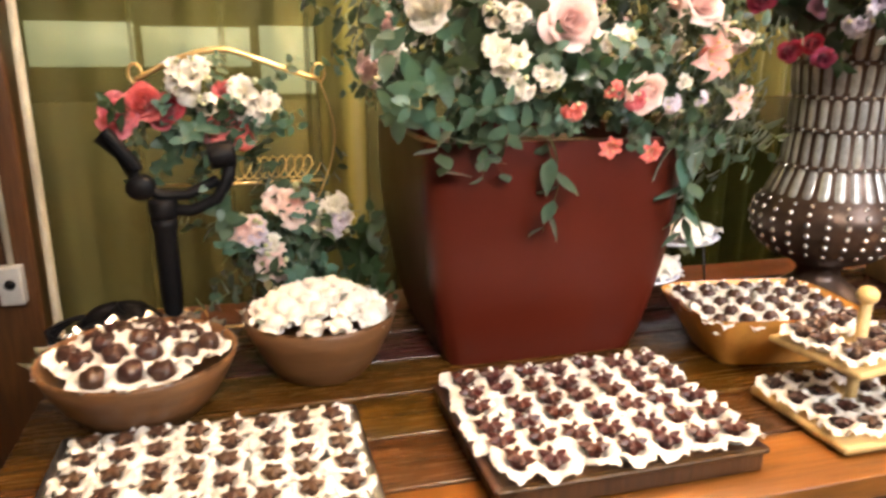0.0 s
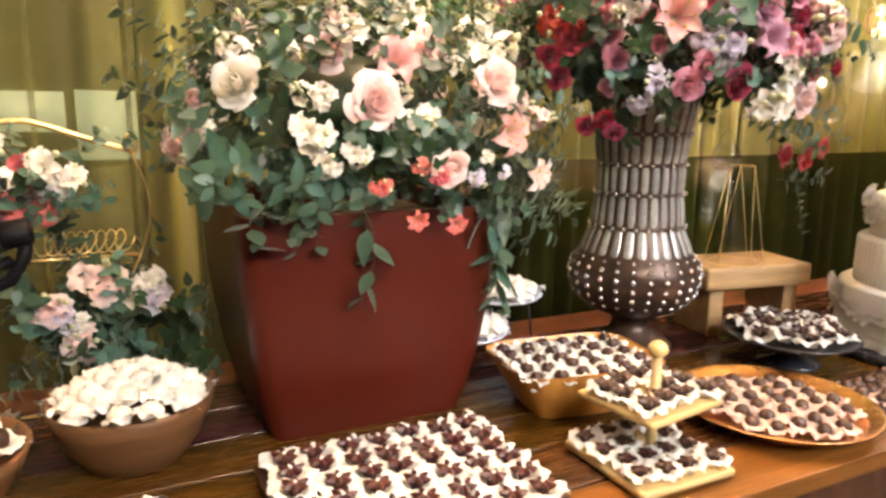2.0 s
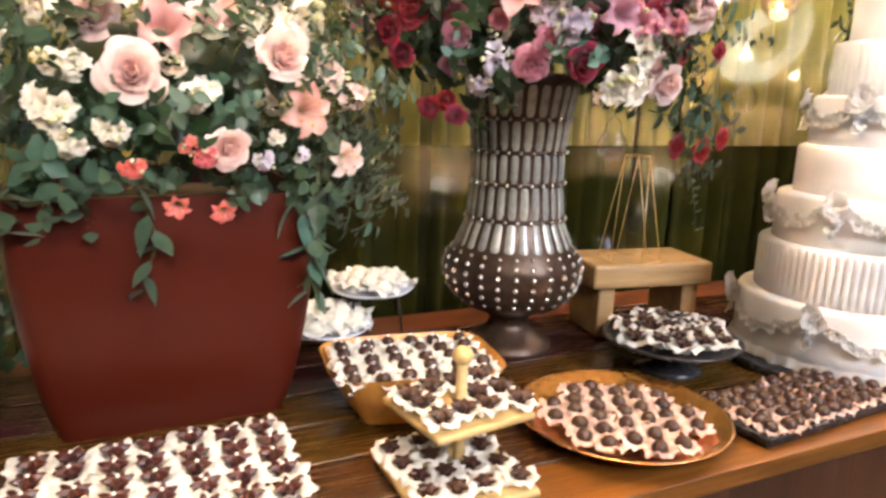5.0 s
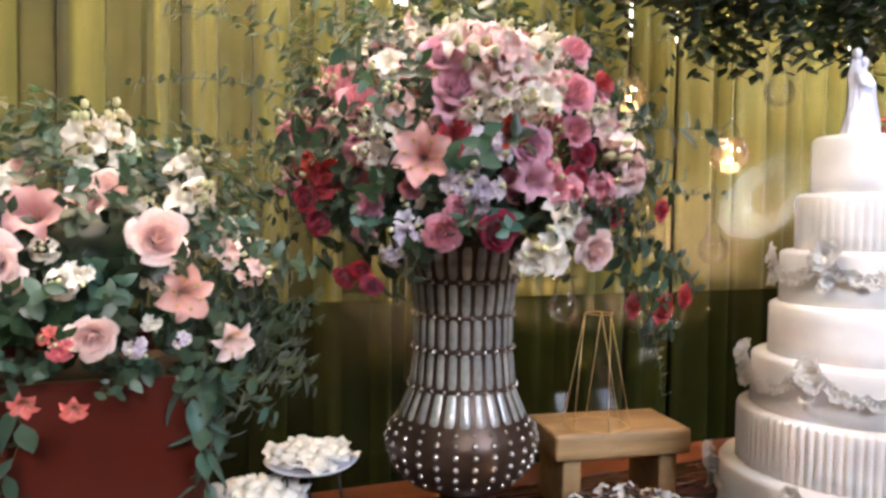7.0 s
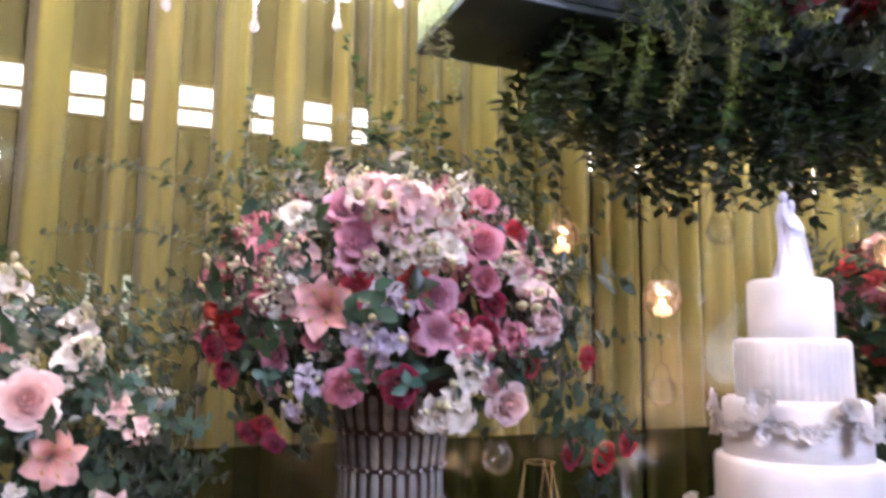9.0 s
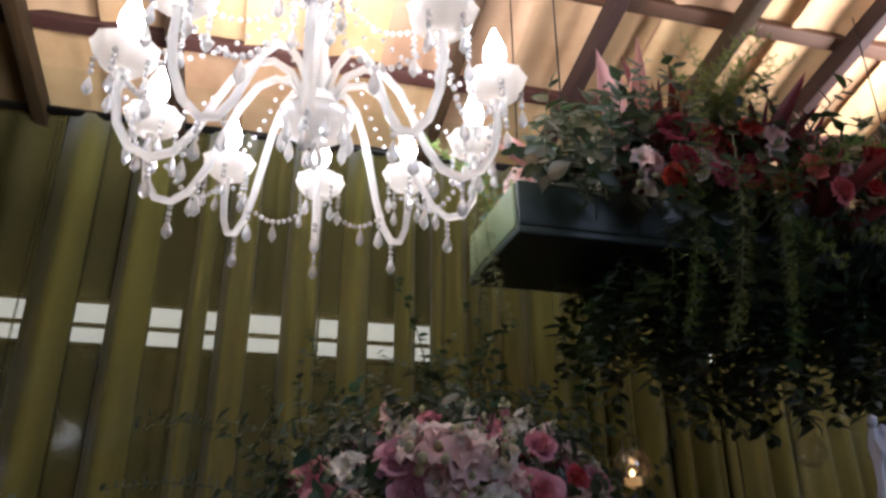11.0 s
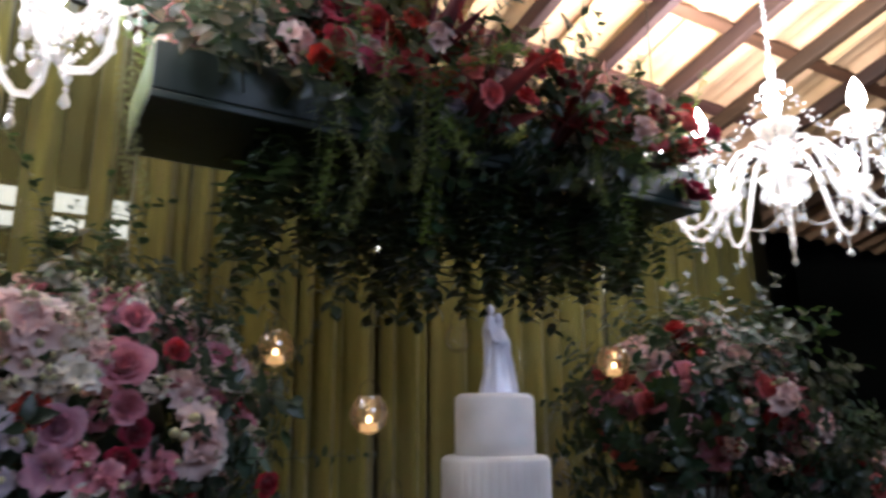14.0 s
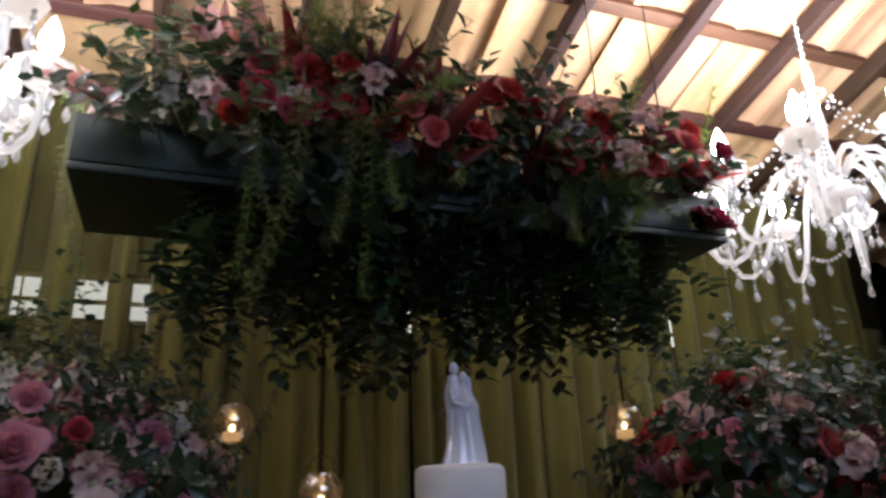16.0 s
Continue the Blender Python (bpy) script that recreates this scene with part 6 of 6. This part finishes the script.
# ---- gold display frame, small bouquets and the black stabiliser ----
gold = thing("display_frame", "curled gold wire display frame standing behind the bowls", "display frame", pose(0.11, 1.42, TOP))


def wire_part(pts, r=0.004, label=""):
    part("wire", Shape().tube(pts, r, 7).mesh("wire", GOLD), gold, label)


arch = [(-0.145 + 0.335 * s, 0, 0.505 + 0.055 * math.sin(s * math.pi) + 0.012 * math.sin(s * 2 * math.pi) * (1 if s > 0.5 else 0.2)) for s in [k / 16 for k in range(17)]]
wire_part(arch, 0.0055)
for sx, ox in ((1, 0.19), (-1, -0.145)):
    wire_part([(ox + sx * 0.012 * math.cos(a), 0, 0.517 + 0.018 * math.sin(a)) for a in [-1.6 + 0.5 * k for k in range(11)]], 0.003)
    wire_part([(ox + sx * 0.03 * math.sin(7 * s) - sx * 0.012 * s, 0, 0.505 - 0.50 * s) for s in [k / 20 for k in range(21)]], 0.0018)
for j in range(9):
    x0 = 0.02 + 0.017 * j
    wire_part([(x0 + 0.014 * math.cos(a) + 0.003 * a, -0.005, 0.335 + 0.022 * math.sin(a * 1.1)) for a in [0.5 * k for k in range(13)]], 0.0013)
wire_part([(-0.155 + 0.345 * s, 0, 0.305) for s in (0, 0.5, 1)], 0.003)
wire_part([(-0.15, 0, 0.003), (0.19, 0, 0.003)], 0.004)
for j in range(3):
    wire_part([(-0.13 + 0.03 * j + 0.014 * math.cos(a), 0, 0.03 + 0.02 * math.sin(a)) for a in [0.6 * k for k in range(11)]], 0.0015)

hung = thing("flower_bunch", "small bunch of red and white roses in the gold frame", "flowers", pose(0, 0, 0))
rng = random.Random(91)
for x, z, kind, s in ((-0.06, 1.225, "rose_coral", 1.0), (-0.02, 1.245, "rose_coral", 1.0), (0.02, 1.235, "rose_red", 0.8), (0.07, 1.285, "alst_white", 1.0), (0.04, 1.30, "alst_white", 0.7), (0.12, 1.265, "rose_coral", 0.7), (0.16, 1.255, "alst_white", 0.9),
                      (0.19, 1.235, "alst_white", 0.9), (0.13, 1.20, "rose_coral", 1.05), (0.11, 1.195, "rose_pink", 0.9), (0.0, 1.22, "rose_coral", 0.7), (0.10, 1.24, "spray_white", 0.8)):
    put(hung, kind, (x, 1.39, z), (rng.uniform(-0.4, 0.4), -1, 0.3), rng, s)
for k in range(26):
    put(hung, rng.choice(("euc", "dark", "euc")), (0.07 + rng.uniform(-0.09, 0.09), 1.43, 1.19 + rng.uniform(-0.04, 0.05)), (rng.uniform(-1, 1), rng.uniform(-1, 0), rng.uniform(-0.9, 0.8)), rng, 0.85)
lowb = thing("flower_bunch", "low bunch of lilac white alstroemeria with eucalyptus on the table", "flowers", pose(0, 0, 0))
for x, z, kind, s in ((0.165, 0.985, "alst_lilac", 0.75), (0.19, 0.965, "alst_white", 0.7), (0.145, 1.0, "alst_pale", 0.9), (0.225, 1.045, "alst_pale", 1.0), (0.31, 1.04, "alst_white", 0.7), (0.325, 1.005, "alst_lilac", 0.75), (0.29, 1.0, "alst_white", 0.6), (0.11, 1.01, "euc", 1), (0.2, 0.93, "alst_pale", 0.8)):
    put(lowb, kind, (x, 1.385, z), (rng.uniform(-0.4, 0.4), -1, 0.4), rng, s)
for k in range(42):
    put(lowb, rng.choice(("euc", "dark", "euc")), (0.25 + rng.uniform(-0.10, 0.12), 1.45 + rng.uniform(-0.03, 0.05), 0.83 + rng.uniform(0, 0.15)), (rng.uniform(-1, 1), rng.uniform(-1, 0.3), rng.uniform(-0.2, 0.9)), rng, 1.0)

gim = thing("camera_stabiliser", "black handheld camera stabiliser standing upright on the table", "camera stabiliser", pose(0.008, 1.265, TOP))
part("handle", Shape().lathe([(0.019, 0.0), (0.02, 0.01), (0.0165, 0.03), (0.0155, 0.12), (0.018, 0.15), (0.0185, 0.26), (0.021, 0.27), (0.021, 0.285)], 20).mesh("handle", BLACK), gim)
part("pan_motor", Shape().lathe([(0.021, 0.286), (0.023, 0.29), (0.023, 0.315), (0.020, 0.32)], 20).mesh("pan_motor", BLACK), gim)
part("swing_arm", Shape().tube([(0.0, 0, 0.30), (0.045, 0, 0.295), (0.085, 0, 0.315), (0.105, 0, 0.35), (0.112, 0, 0.385)], 0.011, 10).mesh("swing_arm", BLACK), gim)
part("roll_motor", Shape().lathe([(0.022, -0.02), (0.024, -0.015), (0.024, 0.018), (0.02, 0.022)], 20).mesh("roll_motor", BLACK), gim, "", pose(0.098, 0, 0.395, 0, 80))
part("clamp_arm", Shape().tube([(0.09, 0, 0.35), (0.04, 0, 0.325), (0.0, 0, 0.325), (-0.03, 0, 0.345), (-0.055, 0, 0.40), (-0.085, 0, 0.432)], 0.010, 10).mesh("clamp_arm", BLACK), gim)
part("tilt_motor", Shape().lathe([(0.02, -0.018), (0.022, -0.013), (0.022, 0.014), (0.018, 0.018)], 18).mesh("tilt_motor", BLACK), gim, "", pose(-0.03, 0, 0.342, 90))
part("phone_clamp", Shape().box((0, 0, 0), (0.016, 0.03, 0.085), 0, None, 0.004).mesh("phone_clamp", BLACK), gim, "", pose(-0.052, -0.004, 0.408, 0, -32))

gim.scale = (1.06, 1.15, 0.97)

bag = thing("cable_heap", "heap of black cables and a pouch behind the bowl", "cables", pose(-0.10, 1.36, TOP))
part("pouch", Shape().grid(lambda s, t: (0.07 * math.sin(s * 3.1416) * math.cos(t * 6.283) * (1 + 0.15 * math.sin(3 * t * 6.283)), 0.05 * math.sin(s * 3.1416) * math.sin(t * 6.283), 0.045 - 0.045 * math.cos(s * 3.1416) + 0.008 * math.sin(5 * t * 6.283 + 4 * s)), 10, 24, 0, None, True).mesh("pouch", BLACK), bag)
for k in range(4):
    part("cable", Shape().tube([(-0.05 + 0.05 * math.cos(a + k), -0.02 + 0.03 * math.sin(a * 1.3 + k), 0.012 + 0.06 * abs(math.sin(a * 0.7 + k))) for a in [0.4 * q for q in range(18)]], 0.004, 6).mesh("cable", BLACK), bag)

bag.scale = (1.15, 1.1, 1.0)

# clay tiles last
tiles_me = tile_mesh()
tiles = thing("ceiling", "underside of a clay tiled roof", "roof", None, "", "structure")
sh = Shape()
src_v, src_f = [v.co[:] for v in tiles_me.vertices], [tuple(p.vertices) for p in tiles_me.polygons]
rng = random.Random(3)
for j in range(-16, 3):
    y = 1.735 + 0.39 * j - 0.19
    for i in range(-18, 23):
        x = 2.375 + 0.209 * (i + 0.5)
        sh.add(src_v, src_f, 0, pose(x + rng.uniform(-0.004, 0.004), y + rng.uniform(-0.008, 0.008), roof_z(y) + 0.004 + rng.uniform(0, 0.004), -15.1 + rng.uniform(-0.6, 0.6), rng.uniform(-1, 1), rng.uniform(-1, 1)))
part("tile_field", sh.mesh("tile_field", ROOF_TILE_FIELD), tiles)
